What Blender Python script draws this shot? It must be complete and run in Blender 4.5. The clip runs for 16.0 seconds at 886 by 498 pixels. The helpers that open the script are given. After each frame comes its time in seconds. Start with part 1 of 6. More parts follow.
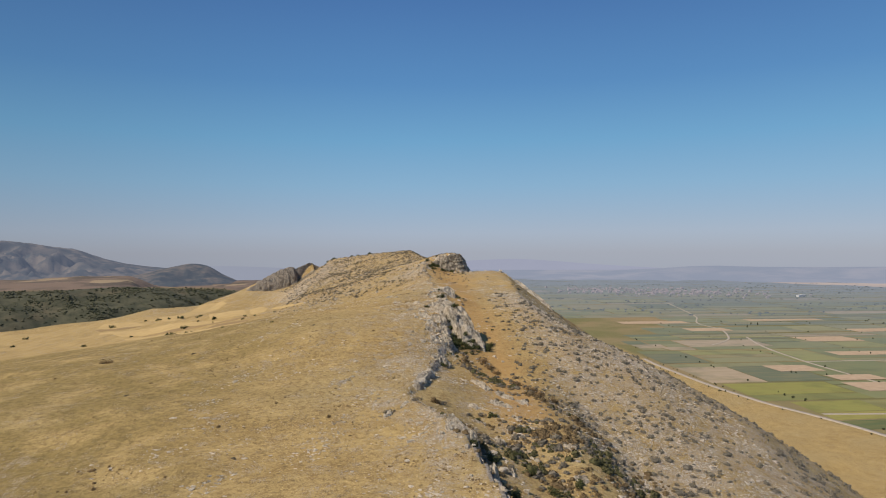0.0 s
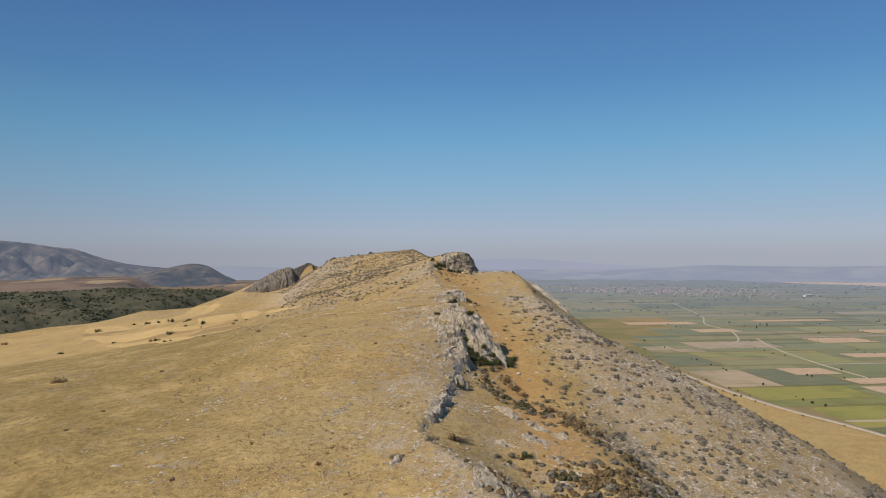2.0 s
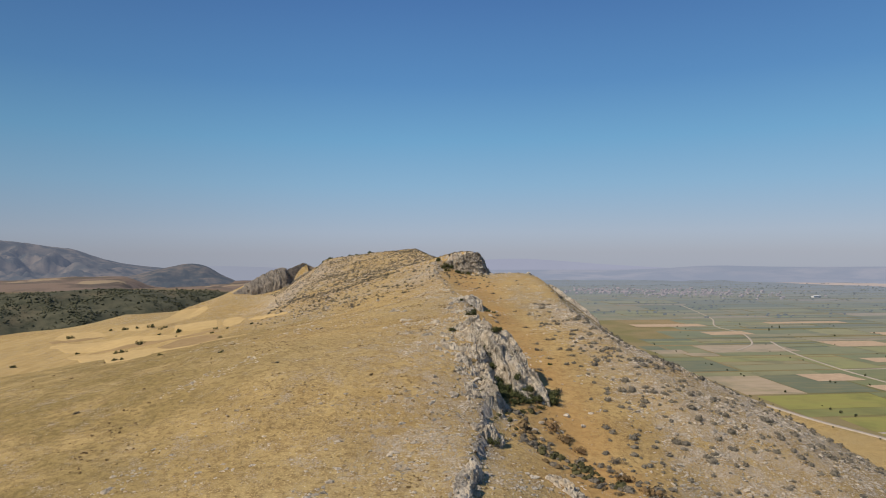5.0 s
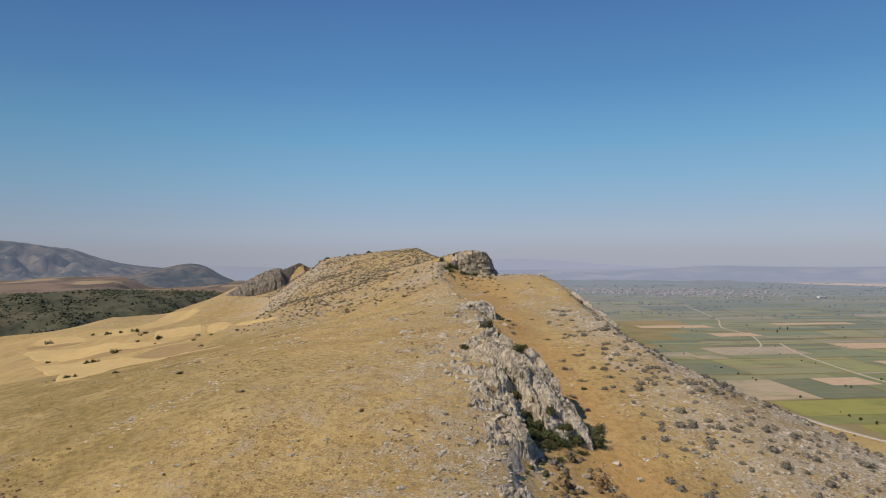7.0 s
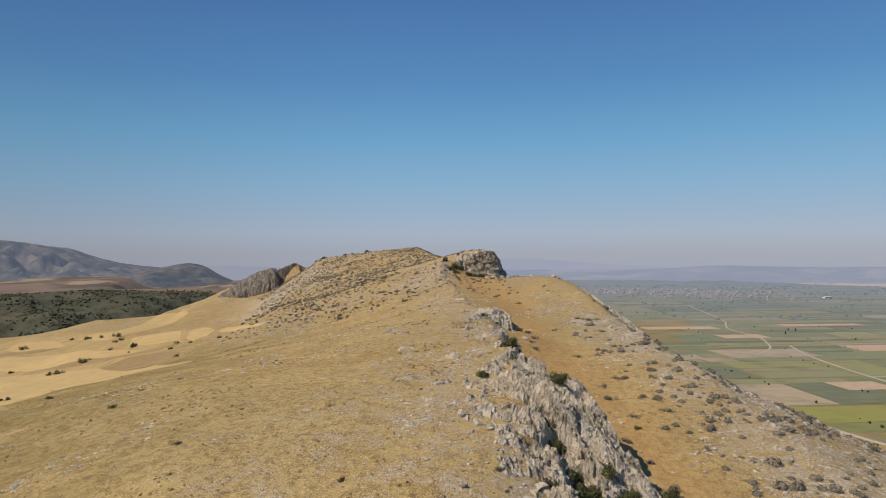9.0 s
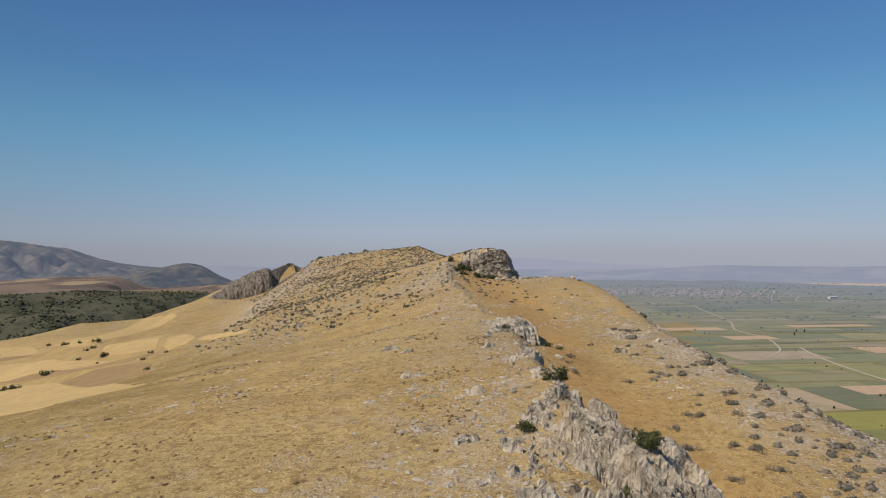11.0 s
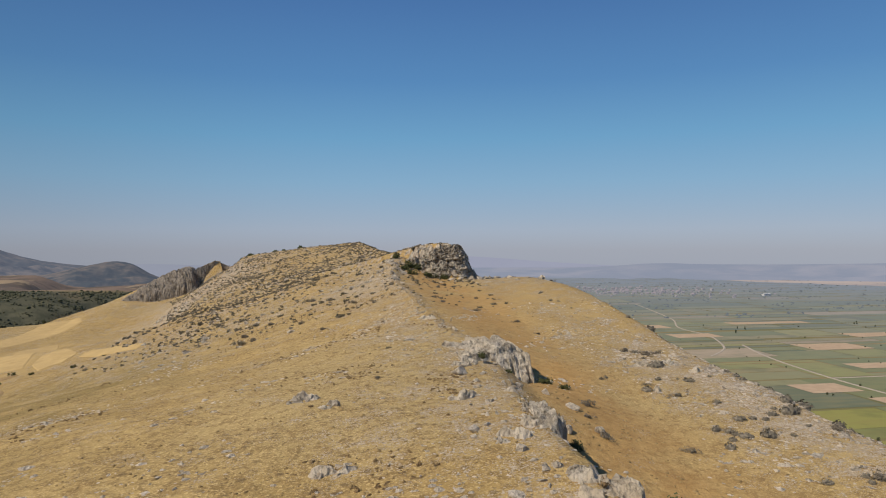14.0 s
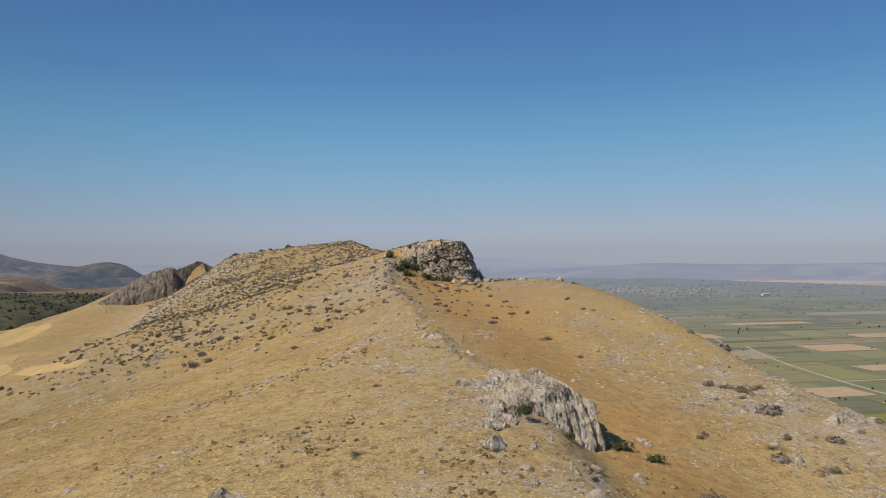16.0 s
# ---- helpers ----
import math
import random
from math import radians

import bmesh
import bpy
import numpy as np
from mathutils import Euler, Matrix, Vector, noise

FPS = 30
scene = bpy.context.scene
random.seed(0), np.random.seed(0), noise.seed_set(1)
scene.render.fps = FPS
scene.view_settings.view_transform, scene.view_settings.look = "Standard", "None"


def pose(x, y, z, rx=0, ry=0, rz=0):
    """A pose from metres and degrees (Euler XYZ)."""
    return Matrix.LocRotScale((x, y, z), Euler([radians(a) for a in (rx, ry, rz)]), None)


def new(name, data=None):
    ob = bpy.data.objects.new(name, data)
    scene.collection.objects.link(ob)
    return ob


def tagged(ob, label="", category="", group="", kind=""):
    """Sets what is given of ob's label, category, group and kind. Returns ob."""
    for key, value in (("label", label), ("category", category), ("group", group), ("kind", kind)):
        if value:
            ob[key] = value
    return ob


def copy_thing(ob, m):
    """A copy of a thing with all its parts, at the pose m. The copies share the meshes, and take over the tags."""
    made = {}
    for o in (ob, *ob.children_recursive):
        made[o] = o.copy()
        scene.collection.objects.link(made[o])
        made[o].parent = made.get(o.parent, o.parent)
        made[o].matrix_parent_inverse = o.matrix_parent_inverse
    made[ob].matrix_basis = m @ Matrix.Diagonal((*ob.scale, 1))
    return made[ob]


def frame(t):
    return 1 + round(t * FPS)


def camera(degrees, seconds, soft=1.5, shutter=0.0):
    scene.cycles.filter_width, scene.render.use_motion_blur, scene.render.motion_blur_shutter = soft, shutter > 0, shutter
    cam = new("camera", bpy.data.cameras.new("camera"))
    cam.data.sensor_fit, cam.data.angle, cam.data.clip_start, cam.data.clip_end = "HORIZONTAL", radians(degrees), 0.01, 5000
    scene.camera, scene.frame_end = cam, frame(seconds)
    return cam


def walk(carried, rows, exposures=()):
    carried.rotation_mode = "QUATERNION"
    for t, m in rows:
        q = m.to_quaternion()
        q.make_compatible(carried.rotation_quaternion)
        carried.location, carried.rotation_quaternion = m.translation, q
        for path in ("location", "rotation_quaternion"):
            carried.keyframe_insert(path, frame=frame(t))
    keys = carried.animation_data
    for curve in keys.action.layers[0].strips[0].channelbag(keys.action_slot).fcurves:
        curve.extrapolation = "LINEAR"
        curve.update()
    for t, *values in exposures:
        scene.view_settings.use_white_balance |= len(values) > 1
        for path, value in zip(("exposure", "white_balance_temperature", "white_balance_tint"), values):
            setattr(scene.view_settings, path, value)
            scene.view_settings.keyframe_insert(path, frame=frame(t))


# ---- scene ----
cam = camera(67.2, 16.0, soft=1.05)
# seconds, x, y, z, heading, pitch, roll
ROWS = [
    (0.0, -0.0, 0.0, 125.0, -3.63, 0.34, -0.17),
    (0.5, -0.28, 5.77, 124.95, -3.6, 0.35, -0.16),
    (1.0, -0.58, 11.47, 124.9, -3.59, 0.35, -0.2),
    (1.5, -0.88, 17.14, 124.83, -3.57, 0.35, -0.22),
    (2.0, -1.12, 22.76, 124.76, -3.55, 0.32, -0.22),
    (2.5, -1.3, 28.42, 124.71, -3.54, 0.33, -0.24),
    (3.0, -1.52, 34.11, 124.65, -3.57, 0.33, -0.23),
    (3.5, -1.72, 39.77, 124.61, -3.58, 0.32, -0.22),
    (4.0, -1.81, 45.39, 124.52, -3.56, 0.33, -0.21),
    (6.5, -1.78, 72.18, 124.3, -3.49, 0.31, -0.19),
    (7.0, -1.75, 77.49, 124.25, -3.48, 0.32, -0.19),
    (7.5, -1.7, 82.84, 124.2, -3.46, 0.32, -0.18),
    (8.0, -1.66, 88.19, 124.14, -3.44, 0.31, -0.13),
    (8.5, -1.66, 93.56, 124.09, -3.45, 0.31, -0.14),
    (9.0, -1.62, 99.0, 124.05, -3.46, 0.3, -0.16),
    (11.5, -2.19, 126.02, 123.58, -3.47, 0.28, -0.19),
    (12.0, -2.33, 131.35, 123.41, -3.49, 0.27, -0.15),
    (12.3, -2.27, 134.56, 123.36, -3.64, 0.28, -0.11),
    (12.333, -2.25, 134.92, 123.36, -7.21, 0.27, -0.12),
    (12.367, -2.23, 135.27, 123.35, -10.78, 0.27, -0.12),
    (12.4, -2.21, 135.63, 123.35, -14.35, 0.26, -0.12),
    (12.433, -2.19, 135.99, 123.34, -17.91, 0.26, -0.13),
    (12.467, -2.17, 136.34, 123.33, -21.48, 0.25, -0.13),
    (12.5, -2.14, 136.7, 123.33, -25.05, 0.24, -0.14),
    (12.633, -2.03, 138.11, 123.31, -25.12, 0.23, -0.15),
    (12.7, -1.97, 138.82, 123.3, -25.1, 0.22, -0.16),
    (12.767, -1.9, 139.53, 123.29, -24.7, 0.21, -0.17),
    (12.8, -1.86, 139.88, 123.28, -23.2, 0.2, -0.17),
    (12.833, -1.83, 140.24, 123.27, -19.5, 0.18, -0.17),
    (12.867, -1.79, 140.59, 123.27, -15.8, 0.16, -0.17),
    (12.9, -1.75, 140.94, 123.26, -12.1, 0.13, -0.18),
    (12.933, -1.71, 141.3, 123.26, -9.7, 0.14, -0.17),
    (12.967, -1.67, 141.65, 123.25, -8.5, 0.14, -0.17),
    (13.0, -1.63, 142.0, 123.25, -8.0, 0.14, -0.16),
    (13.5, -0.84, 147.33, 123.16, -8.03, 0.14, -0.12),
    (14.0, -0.32, 152.92, 123.03, -8.36, 0.11, -0.11),
    (14.5, 0.12, 158.63, 122.89, -8.47, 0.1, -0.12),
    (15.0, 0.56, 164.38, 122.74, -8.6, 0.13, -0.15),
    (15.5, 1.11, 170.17, 122.63, -8.7, 0.11, -0.2),
    (16.0, 1.69, 176.03, 122.5, -8.78, 0.13, -0.23),
]
walk(cam, [(t, pose(x, y, z, 90 + pitch, 0, yaw) @ pose(0, 0, 0, 0, 0, roll)) for t, x, y, z, yaw, pitch, roll in ROWS], exposures=[(0.0, 0.0), (9.0, -0.02), (12.0, -0.06), (16.0, -0.09)])

# ---------------------------------------------------------------- light
SUN_TO = Vector((-0.63, -0.21, 0.75)).normalized()
world = bpy.data.worlds.new("sky")
scene.world = world
world.use_nodes = True
wn = world.node_tree
wn.nodes.clear()
sky = wn.nodes.new("ShaderNodeTexSky")
sky.sky_type = "NISHITA"
sky.sun_disc = False
sky.sun_elevation = math.asin(SUN_TO.z)
sky.sun_rotation = math.atan2(SUN_TO.x, SUN_TO.y)
sky.altitude = 900
sky.air_density = 1.0
sky.dust_density = 0.6
sky.ozone_density = 3.0
# haze near the ground, clear blue above
wtc = wn.nodes.new("ShaderNodeTexCoord")
wsep = wn.nodes.new("ShaderNodeSeparateXYZ")
wn.links.new(wtc.outputs["Generated"], wsep.inputs[0])
wramp = wn.nodes.new("ShaderNodeValToRGB")
HAZE_STOPS = [(0.0, (0.34, 0.372, 0.468)), (0.03, (0.352, 0.42, 0.55)), (0.1, (0.235, 0.42, 0.61)), (0.165, (0.15, 0.37, 0.60)), (0.245, (0.092, 0.258, 0.52)), (0.355, (0.062, 0.175, 0.42)), (1.0, (0.035, 0.11, 0.32))]
while len(wramp.color_ramp.elements) < len(HAZE_STOPS):
    wramp.color_ramp.elements.new(0.5)
for el, (pos, c) in zip(wramp.color_ramp.elements, HAZE_STOPS):
    el.position, el.color = pos, (*c, 1)
wn.links.new(wsep.outputs["Z"], wramp.inputs[0])
wscale = wn.nodes.new("ShaderNodeVectorMath")
wscale.operation = "SCALE"
wscale.inputs["Scale"].default_value = 0.1
wn.links.new(sky.outputs[0], wscale.inputs[0])
wmix = wn.nodes.new("ShaderNodeMix")
wmix.data_type = "RGBA"
wmix.inputs[0].default_value = 0.85
wn.links.new(wscale.outputs[0], wmix.inputs[6])
wn.links.new(wramp.outputs[0], wmix.inputs[7])
waz = wn.nodes.new("ShaderNodeMapRange")
waz.interpolation_type = "SMOOTHSTEP"
waz.inputs["From Min"].default_value, waz.inputs["From Max"].default_value = -0.75, 0.05
waz.inputs["To Min"].default_value, waz.inputs["To Max"].default_value = 0.74, 1.0
wn.links.new(wsep.outputs["X"], waz.inputs["Value"])
wdim = wn.nodes.new("ShaderNodeVectorMath")
wdim.operation = "SCALE"
wn.links.new(wmix.outputs[2], wdim.inputs[0])
wn.links.new(waz.outputs[0], wdim.inputs["Scale"])
wbg = wn.nodes.new("ShaderNodeBackground")
wbg.inputs["Strength"].default_value = 1.0
wout = wn.nodes.new("ShaderNodeOutputWorld")
wn.links.new(wdim.outputs[0], wbg.inputs[0])
wn.links.new(wbg.outputs[0], wout.inputs[0])
sun = new("sun", bpy.data.lights.new("sun", "SUN"))
sun.data.energy = 4.6
sun.data.angle = radians(0.5)
sun.data.color = (1.0, 0.895, 0.75)
sun.rotation_mode = "QUATERNION"
sun.rotation_quaternion = SUN_TO.to_track_quat("Z", "Y")
scene.view_settings.exposure = 0.0

# ---------------------------------------------------------------- numbers
rng = np.random.default_rng(7)


def lerp_table(v, xs, zs):
    """Smooth curve through a few stations (cosine-free cubic)."""
    xs, zs = np.asarray(xs, float), np.asarray(zs, float)
    v = np.clip(v, xs[0], xs[-1])
    i = np.clip(np.searchsorted(xs, v) - 1, 0, len(xs) - 2)
    m = np.gradient(zs, xs)
    h = xs[i + 1] - xs[i]
    t = (v - xs[i]) / h
    return ((2 * t**3 - 3 * t**2 + 1) * zs[i] + (t**3 - 2 * t**2 + t) * h * m[i]
            + (-2 * t**3 + 3 * t**2) * zs[i + 1] + (t**3 - t**2) * h * m[i + 1])


def step(a, b, v):
    t = np.clip((v - a) / (b - a), 0, 1)
    return t * t * (3 - 2 * t)


def smax(a, b, k):
    return 0.5 * (a + b + np.sqrt((a - b) ** 2 + k * k))


def smin(a, b, k):
    return 0.5 * (a + b - np.sqrt((a - b) ** 2 + k * k))


def lattice(ix, iy, iz, seed):
    n = (ix.astype(np.int64) * 374761393 + iy.astype(np.int64) * 668265263 + iz.astype(np.int64) * 2147483647 + seed * 1274126177) & 0xFFFFFFFF
    n = ((n ^ (n >> 13)) * 1274126177) & 0xFFFFFFFF
    n = ((n ^ (n >> 16)) * 2246822519) & 0xFFFFFFFF
    return ((n ^ (n >> 15)) & 0xFFFFFF) / float(0xFFFFFF)


def vnoise(x, y, z=None, seed=0):
    """Value noise, -1 to 1."""
    x, y = np.asarray(x, float), np.asarray(y, float)
    z = np.zeros_like(x) if z is None else np.asarray(z, float)
    fx, fy, fz = np.floor(x), np.floor(y), np.floor(z)
    u, v, w = x - fx, y - fy, z - fz
    u, v, w = u * u * (3 - 2 * u), v * v * (3 - 2 * v), w * w * (3 - 2 * w)
    out = 0
    for dx in (0, 1):
        for dy in (0, 1):
            for dz in ((0, 1) if np.any(w) else (0,)):
                out = out + lattice(fx + dx, fy + dy, fz + dz, seed) * np.where(dx, u, 1 - u) * np.where(dy, v, 1 - v) * np.where(dz, w, 1 - w)
    return out * 2 - 1


def fbm(x, y, z=None, octaves=4, seed=0, ridged=False):
    out, amp, tot = 0, 1.0, 0.0
    for o in range(octaves):
        s = 2.03**o
        n = vnoise(np.asarray(x) * s + 17.3 * o, np.asarray(y) * s - 9.1 * o, None if z is None else np.asarray(z) * s + 4.7 * o, seed + o)
        out = out + amp * ((1 - 2 * np.abs(n)) if ridged else n)
        tot += amp
        amp *= 0.5
    return out / tot


# ---------------------------------------------------------------- the lie of the land
def scarp_x(y):
    """Line of the rock scarp along the ridge."""
    return lerp_table(y, [40, 66, 80, 88, 95, 101, 107, 117, 129, 142, 150, 157, 164, 170, 183, 197, 207, 215, 225, 235, 250, 270, 300, 318],
                      [14.5, 11.6, 9.6, 8.4, 6.4, 3.4, 1.5, 3.8, 6.6, 8.9, 9.2, 9.4, 10.0, 11.0, 11.5, 12.2, 13.2, 14.4, 14, 12, 11.5, 11, 10, 12])


def crest_z(y):
    return lerp_table(y, [20, 60, 84, 101, 118, 132, 150, 170, 195, 213, 235, 262, 300, 340, 476, 545, 600, 700, 900],
                      [93, 98, 101, 102.4, 103.6, 105.6, 109.6, 111.8, 113.0, 113.9, 113.8, 114.6, 116.5, 120, 125.5, 118, 108, 80, 20])


def crest_x(y):
    return np.where(y < 318, scarp_x(y), lerp_table(y, [318, 340, 400, 476, 545, 600, 700], [12, 14, 14, 6, -30, -60, -60]))


def gully_z(y):
    return lerp_table(y, [20, 60, 80, 100, 113, 140, 155, 170, 203, 216, 240, 270, 300, 330, 360, 420],
                      [86, 91.5, 94.5, 97.3, 98.6, 101.2, 104, 106, 109, 110.3, 111.6, 112.8, 114.2, 114.5, 112, 104])


def shoulder_z(y):
    return lerp_table(y, [20, 60, 100, 120, 140, 160, 180, 200, 226, 260, 290, 310, 335, 360, 420],
                      [76, 84, 91.5, 94.5, 99.5, 104, 107.3, 109.3, 111.2, 113.6, 116, 116.6, 114.5, 110, 98])


def slab_top(x, y):
    """Upper face of the great tilted slab, which dips to the south-east."""
    return np.minimum(109.7 - 0.46 * (x - 14) + 0.58 * (y - 157), 112.2 + 0.05 * (y - 165) - 0.15 * (x - 11))


def slab_inside(x, y):
    """Metres inside the slab's outline, negative outside."""
    east = lerp_table(y, [146, 149.5, 153, 157, 161, 165, 170, 176], [17.4, 18.6, 18.5, 17.0, 15.3, 13.3, 11.9, 11.6]) + 0.5 * fbm(y / 2.2, y * 0, octaves=3, seed=81)
    west = lerp_table(y, [148, 152, 156, 160, 164, 168, 176], [14.4, 13.2, 11.9, 10.8, 9.6, 9.8, 11.0]) + 0.5 * fbm(y / 1.8, y * 0 + 4, octaves=3, seed=82)
    return np.minimum(np.minimum(east - x, x - west), np.minimum(y - 148.8 - 0.35 * np.maximum(15.5 - x, 0) + 0.6 * fbm(x / 1.6, x * 0, octaves=3, seed=83), 168.5 - y))


def hill_far(x, y):
    """Summit hill behind the ridge, its crag and its spurs."""
    out = np.full(np.shape(x), -200.0)
    line = [(16, 330, 123), (12, 400, 125), (6, 476, 129), (-25, 520, 126), (-55, 548, 122.3), (-93, 566, 119.5), (-101, 563, 113), (-114, 556, 103), (-131, 549, 92), (-155, 542, 80)]
    for (ax, ay, az), (bx, by, bz) in zip(line, line[1:]):
        dx, dy = bx - ax, by - ay
        t = np.clip(((x - ax) * dx + (y - ay) * dy) / (dx * dx + dy * dy), 0, 1)
        ox, oy = x - ax - t * dx, y - ay - t * dy
        d = np.hypot(ox, oy)
        slope = 0.275 + 0.4 * step(0.1, 0.35, ox / (d + 1e-6)) * step(0, 6, d)
        slope = slope + 0.35 * step(0.25, 0.7, (oy - ox) / (1.414 * d + 1e-6)) * step(0, 20, d) * step(-60, -100, x)
        out = np.maximum(out, az + t * (bz - az) - 0.00055 * np.minimum(d, 90) ** 2 - slope * d)
    cap = lerp_table(x, [-160, -130, -122, -111, -102, -95, -91, -85, -77, -65, -52, -40, 0], [83, 95, 99, 104, 107.5, 109.5, 110.5, 113.5, 117.0, 119.0, 120.6, 126, 300])
    foot = lerp_table(x, [-140, -130, -119, -110, -102, -93, -85, -77, -70, -60, -50, -40], [91, 94, 95.5, 95.5, 96.5, 99, 102.5, 108, 112, 119, 150, 300])
    line_y = lerp_table(x, [-126, -105, -95, -84, -74, -66, -50], [556, 556, 557, 558, 560, 562, 570])
    front = np.where((x < -42) & (y < line_y), foot - 0.13 * (line_y - y) + 1.9, 500)
    out = np.minimum(out, front)
    return np.minimum(out - 1.9, np.where(y > 465, np.maximum(cap, 70), 500))


SWELL_X = [-50, -20, 0, 15, 27, 40, 55, 75, 105]
SWELL_Y = [90, 112, 134, 156, 180, 205, 232, 262, 292, 320]
SWELL = np.array([[-0.5, -0.2, -0.9, -1.1, -1.0, -0.4, 0.7, 2.4, 4.4], [0.9, 0.9, -0.5, 0.9, -0.4, -0.7, 0.6, 2.8, 4.5],
                  [1.0, 1.4, -0.2, -0.5, -1.0, -0.9, 0.7, 3.0, 3.7], [-0.6, 1.4, 0.3, -0.5, -0.6, 0.2, 0.7, 0.9, 1.3],
                  [-0.2, 1.0, 0.3, -0.1, -0.2, -0.5, -0.2, -1.0, -1.3], [-0.5, 0.4, 0.1, -0.2, -0.2, -0.4, -1.4, -2.4, -3.6],
                  [0.0, 0.0, 0.1, 0.2, 0.3, 0.1, -1.7, -3.9, -5.5], [0.0, -0.4, 0.1, 0.7, 1.1, 1.1, -2.2, -5.4, -6.7],
                  [-0.8, -0.9, 0.1, 1.0, 1.4, 0.9, -2.4, -5.0, -6.7], [-0.5, -0.9, 0.1, 1.0, 1.1, 0.1, -1.8, -4.0, -6.1]])


def swells(x, y):
    """Long swells and hollows of the ridge, by stations across and along it."""
    out, shape = 0, np.shape(x)
    x, y = np.ravel(x), np.ravel(y)
    ix, iy = [], []
    for v, s, keep in ((x, SWELL_X, ix), (y, SWELL_Y, iy)):
        s = np.array(s, float)
        v = np.clip(v, s[0], s[-1])
        i = np.clip(np.searchsorted(s, v) - 1, 0, len(s) - 2)
        t = (v - s[i]) / (s[i + 1] - s[i])
        keep += [i, 0.5 * t * t * (3 - 2 * t) + 0.5 * t]
    for a in (0, 1):
        for b in (0, 1):
            out = out + SWELL[iy[0] + b, ix[0] + a] * np.where(a, ix[1], 1 - ix[1]) * np.where(b, iy[1], 1 - iy[1])
    return (out * step(-85, -55, x) * (1 - step(318, 335, y)) * step(40, 75, y)).reshape(shape)


def height(x, y):
    """Ground height: the ridge, the fields on its back, the valley, the plateau and the plain."""
    x, y = np.asarray(x, float), np.asarray(y, float)
    sx, zc, zg, zs = crest_x(y), crest_z(y), gully_z(y), shoulder_z(y)
    big = fbm(x / 46, y / 46, octaves=3, seed=3)
    mid = fbm(x / 9, y / 9, octaves=3, seed=5)
    # west side of the crest
    d = np.maximum(sx - x, 0)
    a = lerp_table(y, [40, 100, 120, 155, 212, 276, 330, 420], [0.05, 0.055, 0.07, 0.115, 0.17, 0.27, 0.24, 0.24])
    edge = lerp_table(y, [95, 108, 118, 125, 132, 140, 148, 156, 166, 186, 198, 207, 213, 219, 232, 260], [0, 0.3, 0.7, 1.6, 2.3, 2.6, 2.6, 1.3, 0, 0.2, 0.8, 1.5, 1.8, 1.7, 0.7, 0])
    west = zc - edge * np.exp(-d / 4.5) - a * d - 0.15 * (1 - np.exp(-d / 6))
    field = 89.3 + (x + 90) * 0.085 + 2.0 * big - 0.012 * np.maximum(y - 300, 0)
    field = field - 0.11 * np.clip(y - 500, 0, 130) * step(-110, -190, x)
    field = np.where(x < -275, field - 0.28 * (-275 - x), field)
    west = smax(west, np.maximum(field, 15), 5)
    # east side: down the scarp into the gully, over the shoulder, down the flank
    e = x - sx
    gx = np.maximum(22, sx + 4)
    first = lerp_table(y, [30, 60, 84, 100, 132, 145, 152, 172, 196, 206, 217, 226, 270, 300], [0.08, 0.45, 0.45, 0.12, 0.2, 0.3, 0.42, 0.85, 0.7, 0.22, 0.8, 0.3, 0.25, 0.4])
    zc = zc - edge
    east_g = zc + (zg - zc) * (first * step(0.0, 2.4, e) + (1 - first) * step(0.0, 13.0, e))
    hx = lerp_table(y, [60, 100, 160, 200, 260, 300, 340], [38, 38, 38, 39, 43, 46, 46])
    sh = step(24, hx, x)
    east = east_g * (1 - sh) + np.minimum(zs, 200) * sh
    fl = np.maximum(x - hx, 0)
    gs = lerp_table(y, [60, 120, 150, 180, 200, 260, 300], [0.19, 0.20, 0.22, 0.34, 0.50, 0.54, 0.58])
    east = east - (gs * fl + 0.5 * (0.74 - gs) * np.minimum(fl, 60) ** 2 / 60 + (0.74 - gs) * np.maximum(fl - 60, 0))
    base = np.where(x < sx, west, east) + swells(x, y)
    # the great tilted slab that leans against the scarp, steep to the east and cleft from it to the west
    base = np.maximum(base, slab_top(x, y) - 0.8 + np.minimum(0, 3.0 * (slab_inside(x, y) - 0.5)))
    base = np.where(y > 330, np.where(x < sx, west, np.minimum(east, zc - 0.3 * e)), base)
    base = np.where(y > 330, base * (1 - step(330, 380, y)) + np.where(x < sx, np.maximum(field, 15), 0) * step(330, 380, y), base)
    base = base - 5.0 * np.exp(-((x + 54) / 30) ** 2 - ((y - 372) / 36) ** 2)
    hf = hill_far(x, y)
    base = smax(base, np.where(y > 250, hf, -200), 2.5 * step(250, 300, y) + 0.01)
    # the peak: a flat-topped block that breaks off to the south and east
    inside = np.minimum(27.9 - x, (y - 319 - 0.9 * (29 - x)) / 1.35) + 1.2 * mid
    top = 125.2 - 0.27 * np.maximum(23 - x, 0) - 0.05 * np.maximum(y - 340, 0) - 0.35 * np.maximum(inside * 0 + 320 - y, 0)
    pk = np.where(inside > -2, 111 + (top - 111) * step(-2.0, 1.2, inside), -200)
    pk = np.where((x > -15) & (y < 420) & (y > 300), pk, -200)
    base = np.maximum(base, pk)
    talus = 119.6 - 0.8 * (x - 29.3) - 0.7 * np.maximum(323 - y, 0) - 0.25 * np.maximum(y - 332, 0) + 0.8 * mid
    base = np.maximum(base, np.where((x > 29) & (x < 44) & (y > 300) & (y < 380), talus, -200))
    # the back of the ridge, behind the camera, runs down gently
    base = base - 0.3 * np.maximum(40 - y, 0)
    # valley, wooded slope and plateau to the north-west
    u = (y - 950) * 0.85 + (x + 550) * -0.52
